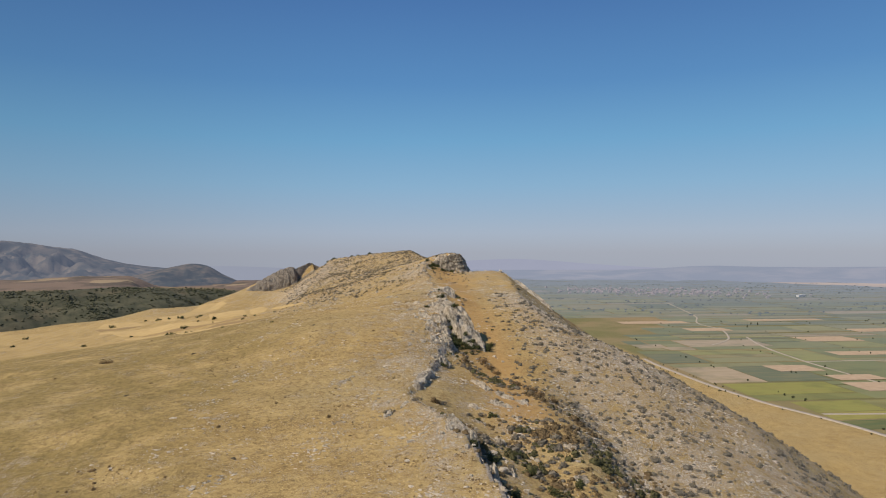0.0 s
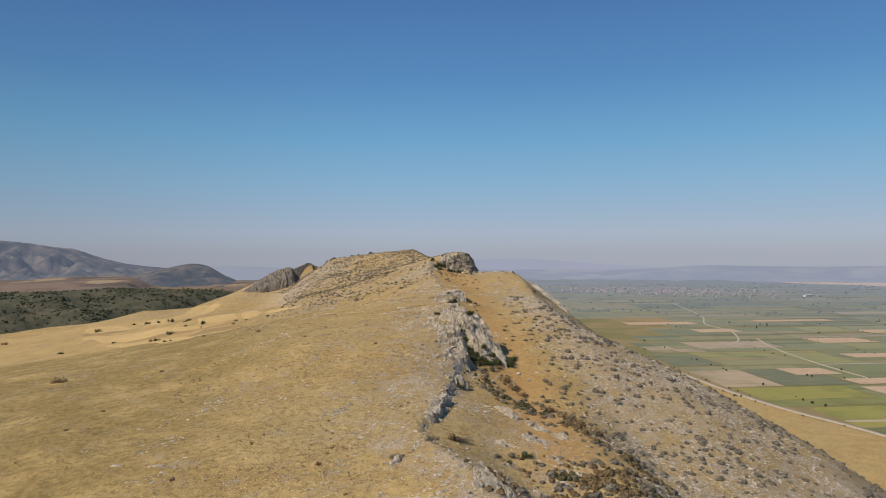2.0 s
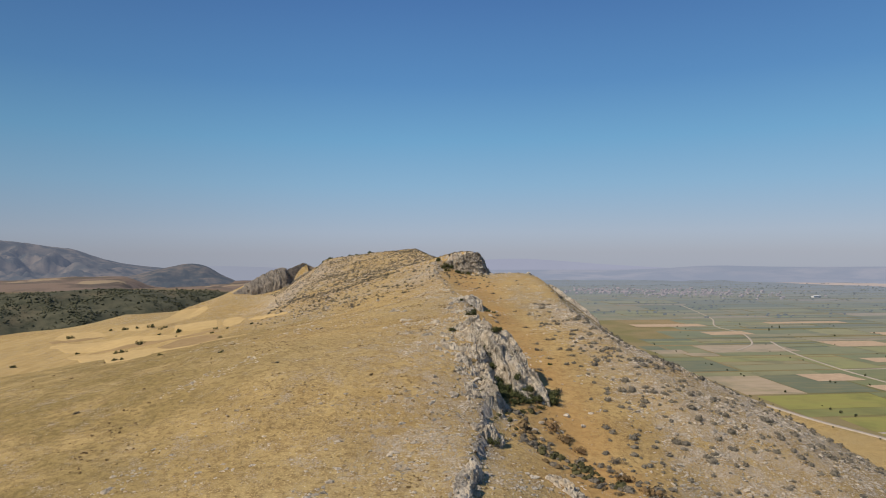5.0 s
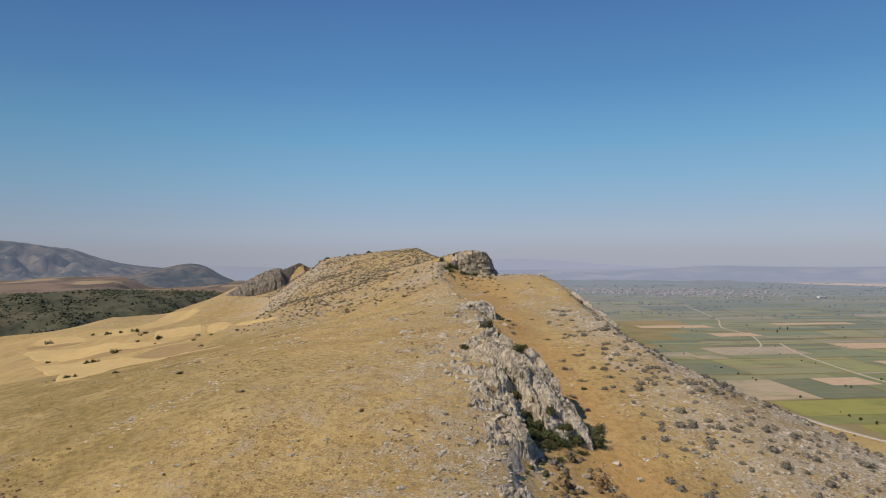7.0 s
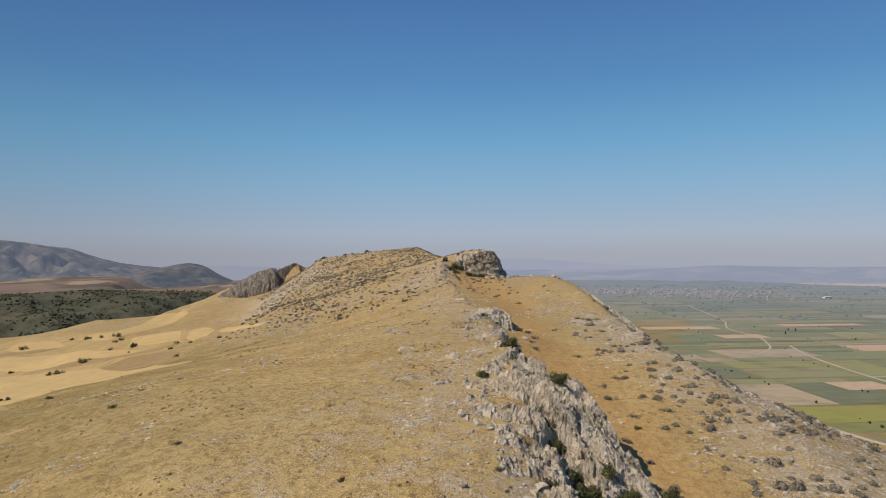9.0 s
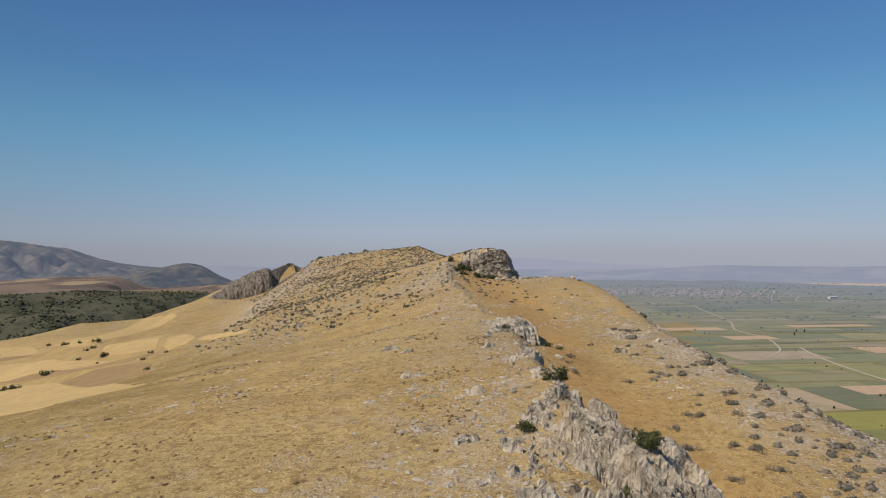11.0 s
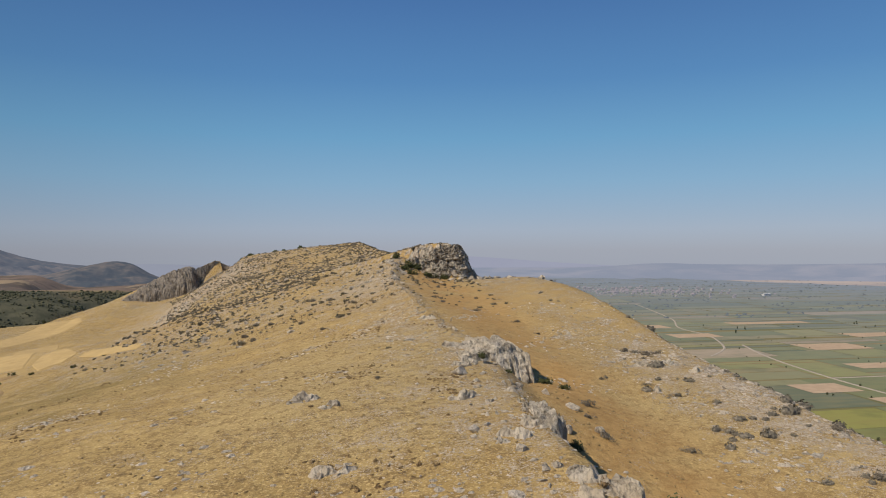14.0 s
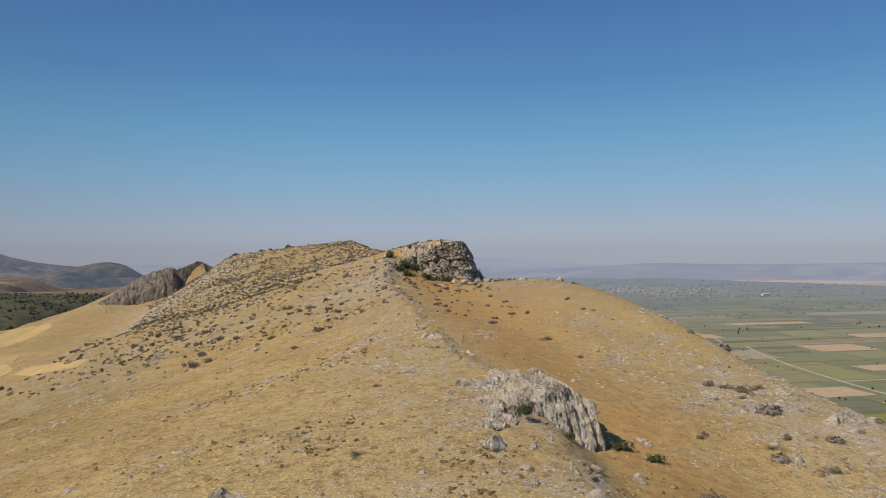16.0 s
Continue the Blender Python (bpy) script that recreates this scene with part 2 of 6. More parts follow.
    plat = 18 + 57 * step(-330, 0, u + 60 * big) - 18 * step(200, 900, u) - 45 * step(1100, 1650, u)
    plat = plat + 7 * fbm(x / 120, y / 120, octaves=4, seed=11) * step(-380, -150, u)
    plat = plat * (1 - step(-330, 60, x + 0.12 * (y - 900)))
    plat = plat * (1 - 0.95 * step(-0.40, -0.33, x / np.maximum(y, 1)) * step(60, 300, u))
    plat = plat * (1 - step(1500, 2000, u))
    plat = np.where(x > 200, 0, plat) * step(380, 640, y - 0.25 * x)
    rel = np.clip(base / 30, 0, 1)
    base = base + (1.1 * big + 0.35 * mid) * rel * np.clip(np.abs(x - sx) / 12, 0.15, 1)
    base = np.where(base < 8, 8 * np.exp((base - 8) / 8), base) + 1.4 * rel
    z = smax(base, plat, 3) - 1.5
    z = np.where(z < 0.4, 0.0, z)
    return z


# ---------------------------------------------------------------- materials
def material(name, rough=0.9, spec=0.2):
    m = bpy.data.materials.new(name)
    m.use_nodes = True
    b = m.node_tree.nodes["Principled BSDF"]
    b.inputs["Roughness"].default_value = rough
    b.inputs["Specular IOR Level"].default_value = spec
    return m, m.node_tree, b


def node(nt, kind, **sets):
    n = nt.nodes.new(kind)
    for k, v in sets.items():
        if k in n.inputs:
            n.inputs[k].default_value = v
    return n


def coords(nt):
    return nt.nodes.new("ShaderNodeNewGeometry").outputs["Position"]


def stretch(nt, vec, sx, sy, sz):
    n = nt.nodes.new("ShaderNodeVectorMath")
    n.operation = "MULTIPLY"
    nt.links.new(vec, n.inputs[0])
    n.inputs[1].default_value = (sx, sy, sz)
    return n.outputs[0]


def noise_tex(nt, vec, scale, detail=4.0, rough=0.55, dist=0.0):
    n = node(nt, "ShaderNodeTexNoise", Scale=scale, Detail=detail, Roughness=rough, Distortion=dist)
    nt.links.new(vec, n.inputs["Vector"])
    return n.outputs["Fac"]


def ramp(nt, fac, stops, smooth=False):
    n = nt.nodes.new("ShaderNodeValToRGB")
    if smooth:
        n.color_ramp.interpolation = "EASE"
    e = n.color_ramp.elements
    while len(e) < len(stops):
        e.new(0.5)
    for el, (p, c) in zip(e, stops):
        el.position = p
        el.color = (*c, 1) if len(c) == 3 else c
    nt.links.new(fac, n.inputs[0])
    return n.outputs[0]


def mix(nt, fac, a, b):
    n = nt.nodes.new("ShaderNodeMix")
    n.data_type = "RGBA"
    for sock, v in ((n.inputs[0], fac), (n.inputs[6], a), (n.inputs[7], b)):
        if isinstance(v, (int, float)):
            sock.default_value = v
        elif isinstance(v, tuple):
            sock.default_value = (*v, 1)
        else:
            nt.links.new(v, sock)
    return n.outputs[2]


def calc(nt, op, a, b=0.0, clamp=False):
    n = nt.nodes.new("ShaderNodeMath")
    n.operation = op
    n.use_clamp = clamp
    for sock, v in zip(n.inputs, (a, b)):
        if isinstance(v, (int, float)):
            sock.default_value = v
        else:
            nt.links.new(v, sock)
    return n.outputs[0]


def attr(nt, name):
    n = nt.nodes.new("ShaderNodeAttribute")
    n.attribute_name = name
    return n.outputs["Fac"]


def bump(nt, bsdf, height_out, strength, distance):
    n = node(nt, "ShaderNodeBump", Strength=strength, Distance=distance)
    nt.links.new(height_out, n.inputs["Height"])
    nt.links.new(n.outputs[0], bsdf.inputs["Normal"])


def band(nt, v, lo, hi):
    n = nt.nodes.new("ShaderNodeMapRange")
    n.interpolation_type = "SMOOTHSTEP"
    n.inputs["From Min"].default_value, n.inputs["From Max"].default_value = lo, hi
    nt.links.new(v, n.inputs["Value"])
    return n.outputs[0]


W3 = lambda k: (k, k, k)


def make_ground():
    m, nt, b = material("dry_hillside", 0.95, 0.1)
    p = coords(nt)
    big, mid, fine, grit = noise_tex(nt, p, 0.02, 4), noise_tex(nt, p, 0.13, 5), noise_tex(nt, p, 1.1, 6, 0.65), noise_tex(nt, p, 5.0, 3, 0.7)
    # dry grass, straw to ochre
    grass = mix(nt, band(nt, mid, 0.36, 0.66), (0.43, 0.302, 0.122), (0.34, 0.23, 0.086))
    grass = mix(nt, band(nt, big, 0.42, 0.62), grass, (0.385, 0.284, 0.128))
    grass = mix(nt, calc(nt, "MULTIPLY", band(nt, fine, 0.42, 0.64), 0.78), grass, (0.21, 0.136, 0.055))
    grass = mix(nt, calc(nt, "MULTIPLY", band(nt, noise_tex(nt, stretch(nt, p, 1, 0.6, 1), 0.45, 5, 0.6), 0.56, 0.68), 0.55), grass, (0.22, 0.135, 0.052))
    grass = mix(nt, calc(nt, "MULTIPLY", band(nt, grit, 0.50, 0.64), 0.75), grass, (0.60, 0.445, 0.205))
    # dead herbs and bare soil between the tufts
    for scale, size, dark in ((0.8, 0.2, (0.15, 0.10, 0.05)), (2.0, 0.22, (0.17, 0.115, 0.055)), (4.5, 0.24, (0.18, 0.12, 0.06))):
        sp = node(nt, "ShaderNodeTexVoronoi", Scale=scale, Randomness=1.0)
        wob = node(nt, "ShaderNodeVectorMath")
        nt.links.new(p, wob.inputs[0])
        wn2 = node(nt, "ShaderNodeTexNoise", Scale=4.0, Detail=3.0)
        nt.links.new(p, wn2.inputs["Vector"])
        ws2 = nt.nodes.new("ShaderNodeVectorMath")
        ws2.operation = "SCALE"
        ws2.inputs["Scale"].default_value = 0.5
        nt.links.new(wn2.outputs["Color"], ws2.inputs[0])
        nt.links.new(ws2.outputs[0], wob.inputs[1])
        nt.links.new(wob.outputs[0], sp.inputs["Vector"])
        spot = calc(nt, "SUBTRACT", 1.0, band(nt, sp.outputs["Distance"], 0.5 * size, 1.4 * size))
        grass = mix(nt, calc(nt, "MULTIPLY", calc(nt, "MULTIPLY", spot, 0.8), band(nt, mid, 0.34, 0.56)), grass, dark)
    # hollow with longer, redder grass
    red = mix(nt, band(nt, fine, 0.35, 0.7), (0.42, 0.262, 0.10), (0.33, 0.195, 0.072))
    grass = mix(nt, calc(nt, "MULTIPLY", calc(nt, "MULTIPLY", attr(nt, "red"), 1.0), band(nt, mid, 0.2, 0.55), True), grass, red)
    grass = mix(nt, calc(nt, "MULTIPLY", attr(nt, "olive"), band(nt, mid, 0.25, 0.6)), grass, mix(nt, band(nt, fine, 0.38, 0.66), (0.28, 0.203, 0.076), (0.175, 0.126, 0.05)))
    # harvested fields
    straw = mix(nt, band(nt, noise_tex(nt, stretch(nt, p, 1, 0.25, 1), 0.25, 3), 0.4, 0.65), (0.43, 0.305, 0.132), (0.36, 0.25, 0.105))
    grass = mix(nt, attr(nt, "straw"), grass, straw)
    # small stones, in drifts
    patch = noise_tex(nt, p, 0.33, 5, 0.62)
    cover = calc(nt, "ADD", attr(nt, "rock"), calc(nt, "MULTIPLY", calc(nt, "SUBTRACT", patch, 0.46), 2.2), True)
    warp = nt.nodes.new("ShaderNodeVectorMath")
    wn_ = node(nt, "ShaderNodeTexNoise", Scale=2.2, Detail=3.0)
    nt.links.new(p, wn_.inputs["Vector"])
    wsc = nt.nodes.new("ShaderNodeVectorMath")
    wsc.operation = "SCALE"
    wsc.inputs["Scale"].default_value = 0.35
    nt.links.new(wn_.outputs["Color"], wsc.inputs[0])
    nt.links.new(p, warp.inputs[0])
    nt.links.new(wsc.outputs[0], warp.inputs[1])
    spots = []
    for scale, share in ((2.2, 0.36), (4.6, 0.62), (9.0, 0.72)):
        vo = node(nt, "ShaderNodeTexVoronoi", Scale=scale, Randomness=1.0)
        nt.links.new(warp.outputs[0], vo.inputs["Vector"])
        sepc = nt.nodes.new("ShaderNodeSeparateColor")
        nt.links.new(vo.outputs["Color"], sepc.inputs[0])
        lim = calc(nt, "MULTIPLY", calc(nt, "MULTIPLY", cover, share), calc(nt, "ADD", sepc.outputs[0], 0.35))
        spots.append(calc(nt, "LESS_THAN", vo.outputs["Distance"], lim))
    stone_fac = calc(nt, "MAXIMUM", calc(nt, "MAXIMUM", spots[0], spots[1]), spots[2])
    stone_fac = calc(nt, "MULTIPLY", stone_fac, band(nt, fine, 0.28, 0.45))
    stone = mix(nt, band(nt, grit, 0.35, 0.65), (0.53, 0.44, 0.325), (0.31, 0.245, 0.17))
    col = mix(nt, stone_fac, grass, stone)
    # bare rock on the steep breaks
    bare = mix(nt, band(nt, noise_tex(nt, stretch(nt, p, 1, 1, 0.45), 1.6, 6, 0.7), 0.38, 0.6), (0.26, 0.215, 0.165), (0.50, 0.42, 0.325))
    col = mix(nt, band(nt, calc(nt, "ADD", attr(nt, "steep"), calc(nt, "MULTIPLY", calc(nt, "SUBTRACT", fine, 0.5), 0.8)), 0.35, 0.6), col, bare)
    # woods of the far slope
    wood = mix(nt, band(nt, noise_tex(nt, p, 0.05, 6, 0.7), 0.4, 0.62), (0.06, 0.062, 0.04), (0.10, 0.095, 0.06))
    wood = mix(nt, calc(nt, "MULTIPLY", band(nt, noise_tex(nt, p, 0.012, 5, 0.6), 0.55, 0.7), 0.6), wood, (0.16, 0.125, 0.075))
    col = mix(nt, attr(nt, "wood"), col, wood)
    upland = mix(nt, band(nt, noise_tex(nt, stretch(nt, p, 1, 0.45, 1), 0.011, 6, 0.65), 0.42, 0.58), (0.20, 0.145, 0.108), (0.115, 0.092, 0.072))
    upland = mix(nt, band(nt, noise_tex(nt, stretch(nt, p, 1, 0.3, 1), 0.009, 4), 0.60, 0.64), upland, (0.30, 0.225, 0.14))
    col = mix(nt, attr(nt, "upland"), col, upland)
    plain = mix(nt, band(nt, noise_tex(nt, p, 0.006, 4), 0.4, 0.65), (0.15, 0.145, 0.06), (0.27, 0.2, 0.11))
    col = mix(nt, attr(nt, "plain"), col, plain)
    nt.links.new(col, b.inputs["Base Color"])
    hgt = calc(nt, "ADD", calc(nt, "MULTIPLY", fine, 0.5), calc(nt, "MULTIPLY", stone_fac, 0.10))
    bump(nt, b, calc(nt, "ADD", hgt, calc(nt, "MULTIPLY", grit, 0.15)), 0.95, 0.5)
    return m


def simple(name, c1, c2, scale, rough=0.9, spec=0.2, bumpy=0.0, metal=0.0):
    m, nt, b = material(name, rough, spec)
    p = coords(nt)
    n1, n2 = noise_tex(nt, p, scale, 5, 0.6), noise_tex(nt, p, scale * 0.13, 3)
    col = mix(nt, band(nt, n1, 0.3, 0.7), c1, c2)
    col = mix(nt, calc(nt, "MULTIPLY", band(nt, n2, 0.4, 0.7), 0.35), col, tuple(0.5 * (u + v) * 0.8 for u, v in zip(c1, c2)))
    nt.links.new(col, b.inputs["Base Color"])
    if bumpy:
        bump(nt, b, n1, bumpy, 0.4 / scale)
    return m


GROUND = make_ground()


# ---------------------------------------------------------------- mesh helpers
def mesh_from(name, verts, faces, mat, smooth=True):
    """A mesh from arrays: verts (n, 3), faces (m, k)."""
    me = bpy.data.meshes.new(name)
    verts, faces = np.asarray(verts, np.float32), np.asarray(faces, np.int32)
    k = faces.shape[1]
    me.vertices.add(len(verts))
    me.vertices.foreach_set("co", verts.ravel())
    me.loops.add(faces.size)
    me.loops.foreach_set("vertex_index", faces.ravel())
    me.polygons.add(len(faces))
    me.polygons.foreach_set("loop_start", np.arange(len(faces), dtype=np.int32) * k)
    me.polygons.foreach_set("use_smooth", np.full(len(faces), smooth))
    me.update(calc_edges=True)
    me.materials.append(mat)
    return me


def grid_faces(nu, nv):
    i = np.arange(nu - 1)[:, None] * nv + np.arange(nv - 1)[None, :]
    return np.stack([i, i + nv, i + nv + 1, i + 1], -1).reshape(-1, 4)


def give(me, name, values):
    me.attributes.new(name, "FLOAT", "POINT").data.foreach_set("value", np.ascontiguousarray(values, np.float32))


def spread(lo, hi, fine, end_lo, end_hi, grow=1.07):
    """Stations that are even between lo and hi and widen outside."""
    out = list(np.arange(lo, hi + 1e-6, fine))
    s, v = fine, hi
    while v < end_hi:
        s = min(s * grow, 160)
        v += s
        out.append(min(v, end_hi))
    s, v = fine, lo
    while v > end_lo:
        s = min(s * grow, 160)
        v -= s
        out.insert(0, max(v, end_lo))
    return np.unique(np.round(out, 4))


# ---------------------------------------------------------------- ground
gx_, gy_ = spread(-50, 75, 0.75, -4800, 4800, 1.04), spread(62, 250, 0.75, -4800, 4850, 1.022)
gy_ = np.concatenate([gy_[gy_ <= 250], np.cumsum(np.linspace(0.8, 3.2, 177)) + 250, gy_[gy_ > 605]])
GX, GY = np.meshgrid(gx_, gy_, indexing="ij")
GZ = height(GX, GY)


def rockiness(x, y):
    """How stony the ground is, 0 to 1."""
    sx = crest_x(y)
    n = fbm(x / 14, y / 14, octaves=3, seed=21)
    near = np.exp(-((x - sx + 3) / 9.0) ** 2) * np.where(y < 330, 1, 0) * (1 - step(0.5, 3.5, x - sx))
    flank = step(25, 36, x) * (1 - step(75, 130, x)) * 0.46 * (1 - 0.7 * step(205, 250, y))
    low = np.exp(-((x - 18) / 9) ** 2) * np.exp(-((y - 108) / 17) ** 2) * 0.25
    scree = 0.5 * np.exp(-((x + 66) / 26) ** 2 - ((y - 478) / 50) ** 2)
    hill = scree + step(250, 300, y) * step(-20, 8, hill_far(x, y) - 92) * 0.24
    r = 0.16 - 0.07 * step(-12, -40, x) * step(0, 1, 262 - y) + 0.28 * near + flank + low + hill + 0.22 * n
    gul = np.exp(-((x - np.maximum(sx + 7, 21)) / 4.5) ** 2) * step(112, 135, y) * (1 - step(318, 330, y))
    return np.clip(r - 0.8 * gul, 0, 1)


def reddish(x, y):
    sx = crest_x(y)
    return np.clip(np.exp(-((x - np.maximum(sx + 6, 20)) / 6.0) ** 2) * step(94, 112, y) * (1 - step(325, 340, y))
                   + 0.5 * np.exp(-((x - 24) / 14) ** 2) * np.exp(-((y - 272) / 30) ** 2), 0, 1)


me = mesh_from("ground", np.stack([GX, GY, GZ], -1).reshape(-1, 3), grid_faces(len(gx_), len(gy_)), GROUND)
fx, fy, fz = GX.ravel(), GY.ravel(), GZ.ravel()
give(me, "rock", rockiness(fx, fy) * step(60, 85, fz))
give(me, "red", reddish(fx, fy))
sl_x, sl_y = np.gradient(GZ, gx_, gy_)
give(me, "steep", (step(0.7, 1.15, np.hypot(sl_x, sl_y)) * step(0, 1, 400 - GY) * step(55, 66, GY) * step(0, 1, 60 - GX) * (1 - step(27.5, 29, GX) * step(308, 316, GY))).ravel())
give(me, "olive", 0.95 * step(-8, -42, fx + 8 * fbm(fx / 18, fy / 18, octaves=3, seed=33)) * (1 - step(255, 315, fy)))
wav = fx + 12 * fbm(fx / 60, fy / 60, seed=31)
give(me, "straw", 0.9 * step(-60, -72, wav) * step(-300, -260, fx) * step(200, 240, fy + 0.12 * fx) * (1 - step(440, 470, fy)) * step(66, 72, fz) + 0.75 * np.exp(-((fx - 37) / 11) ** 2 - ((fy - 258) / 34) ** 2))
uu = (fy - 950) * 0.85 + (fx + 550) * -0.52
wood_v = step(-420, -340, uu) * (1 - step(-15, 25, uu + 30 * fbm(fx / 90, fy / 90, seed=41))) * (1 - step(-150, 0, fx)) * step(5, 14, fz) * (1 - step(-250, -180, fx) * step(0, 1, 640 - fy))
give(me, "wood", wood_v * step(560, 620, fy - 0.2 * fx))
give(me, "upland", step(-10, 25, uu) * (1 - step(-150, 100, fx)) * step(4, 12, fz))
give(me, "plain", (1 - step(1.0, 6.0, fz)) * step(0, 60, fx + 0.02 * fy + 150) * step(-6, 6, fx - np.where(fy < 860, lerp_table(fy, [150, 300, 424, 510, 566, 660, 730, 860], [352, 338, 323, 300, 289, 281, 279, 279]), -500)))
ground = tagged(new("ground", me), "dry grassy limestone ridge falling to a cultivated plain", "ground", kind="structure")


# ---------------------------------------------------------------- more materials
def make_rock(name, light, dark, stain):
    """Grey karst limestone: pale weathered tops, dirt and lichen in the joints."""
    m, nt, b = material(name, 0.92, 0.15)
    p = coords(nt)
    rot = nt.nodes.new("ShaderNodeMapping")
    rot.inputs["Rotation"].default_value = (0.5, 0.35, 0.6)
    rot.inputs["Scale"].default_value = (1.0, 0.42, 0.6)
    nt.links.new(p, rot.inputs["Vector"])
    q = rot.outputs[0]
    n1, n2, n3 = noise_tex(nt, q, 0.9, 6, 0.65, 0.6), noise_tex(nt, p, 0.22, 4), noise_tex(nt, q, 5.5, 5, 0.75)
    wv = nt.nodes.new("ShaderNodeVectorMath")
    wt = node(nt, "ShaderNodeTexNoise", Scale=1.6, Detail=4.0)
    nt.links.new(p, wt.inputs["Vector"])
    ws = nt.nodes.new("ShaderNodeVectorMath")
    ws.operation = "SCALE"
    ws.inputs["Scale"].default_value = 0.9
    nt.links.new(wt.outputs["Color"], ws.inputs[0])
    nt.links.new(q, wv.inputs[0])
    nt.links.new(ws.outputs[0], wv.inputs[1])
    cracks = []
    for scale, width in ((1.1, 0.035), (3.0, 0.05)):
        vo = node(nt, "ShaderNodeTexVoronoi", Scale=scale, Randomness=1.0)
        vo.feature = "DISTANCE_TO_EDGE"
        nt.links.new(wv.outputs[0], vo.inputs["Vector"])
        cracks.append(band(nt, vo.outputs["Distance"], 0.0, width))
    solid = calc(nt, "MULTIPLY", cracks[0], calc(nt, "ADD", calc(nt, "MULTIPLY", cracks[1], 0.4), 0.6))
    solid = calc(nt, "MAXIMUM", solid, band(nt, n2, 0.46, 0.56))
    col = mix(nt, band(nt, n1, 0.34, 0.58), dark, light)
    col = mix(nt, calc(nt, "MULTIPLY", band(nt, n2, 0.5, 0.7), 0.4), col, stain)
    col = mix(nt, calc(nt, "MULTIPLY", band(nt, n3, 0.52, 0.66), 0.7), col, tuple(0.6 * c for c in dark))
    col = mix(nt, calc(nt, "ADD", calc(nt, "MULTIPLY", solid, 0.6), 0.4), tuple(0.5 * c for c in dark), col)
    nt.links.new(col, b.inputs["Base Color"])
    relief = calc(nt, "ADD", calc(nt, "MULTIPLY", solid, 0.35), calc(nt, "ADD", n1, calc(nt, "MULTIPLY", n3, 0.5)))
    bump(nt, b, relief, 1.0, 0.6)
    return m


ROCK = make_rock("weathered_limestone", (0.65, 0.565, 0.445), (0.355, 0.302, 0.232), (0.52, 0.40, 0.25))
# ROCK toned down: the dimness of sun-grazed cliffs is put into its colour
CLIFF = make_rock("dimmed_cliff_limestone", (0.56, 0.49, 0.39), (0.29, 0.25, 0.2), (0.43, 0.34, 0.23))
# darker copy of ROCK: the far crag's shade is put into its colour
SHADED_ROCK = make_rock("shaded_limestone", (0.34, 0.295, 0.24), (0.19, 0.165, 0.135), (0.27, 0.215, 0.15))
STONE = make_rock("pale_stones", (0.68, 0.585, 0.46), (0.42, 0.355, 0.27), (0.50, 0.395, 0.265))


def make_leaf(name, a, b_, c):
    m, nt, b = material(name, 0.8, 0.15)
    r = nt.nodes.new("ShaderNodeNewGeometry").outputs["Random Per Island"]
    o = nt.nodes.new("ShaderNodeObjectInfo").outputs["Random"]
    col = mix(nt, r, a, b_)
    col = mix(nt, calc(nt, "MULTIPLY", o, 0.55), col, c)
    nt.links.new(col, b.inputs["Base Color"])
    return m


GREY_LEAF = make_leaf("grey_cushion_leaves", (0.13, 0.114, 0.086), (0.25, 0.218, 0.165), (0.17, 0.136, 0.1))
GREEN_LEAF = make_leaf("dark_oak_leaves", (0.045, 0.053, 0.019), (0.105, 0.108, 0.04), (0.085, 0.085, 0.035))
BROWN_LEAF = make_leaf("dry_brown_leaves", (0.17, 0.105, 0.05), (0.27, 0.17, 0.08), (0.15, 0.12, 0.065))
TREE_LEAF = make_leaf("field_tree_leaves", (0.05, 0.06, 0.03), (0.095, 0.10, 0.05), (0.075, 0.08, 0.045))
BARK = simple("grey_bark", (0.16, 0.12, 0.09), (0.09, 0.07, 0.05), 6.0, bumpy=0.5)
HILL_LEAF = make_leaf("dark_thorn_leaves", (0.082, 0.072, 0.048), (0.16, 0.135, 0.092), (0.125, 0.094, 0.064))
TUFT = make_leaf("dry_grass_tufts", (0.21, 0.14, 0.06), (0.37, 0.26, 0.115), (0.29, 0.195, 0.08))


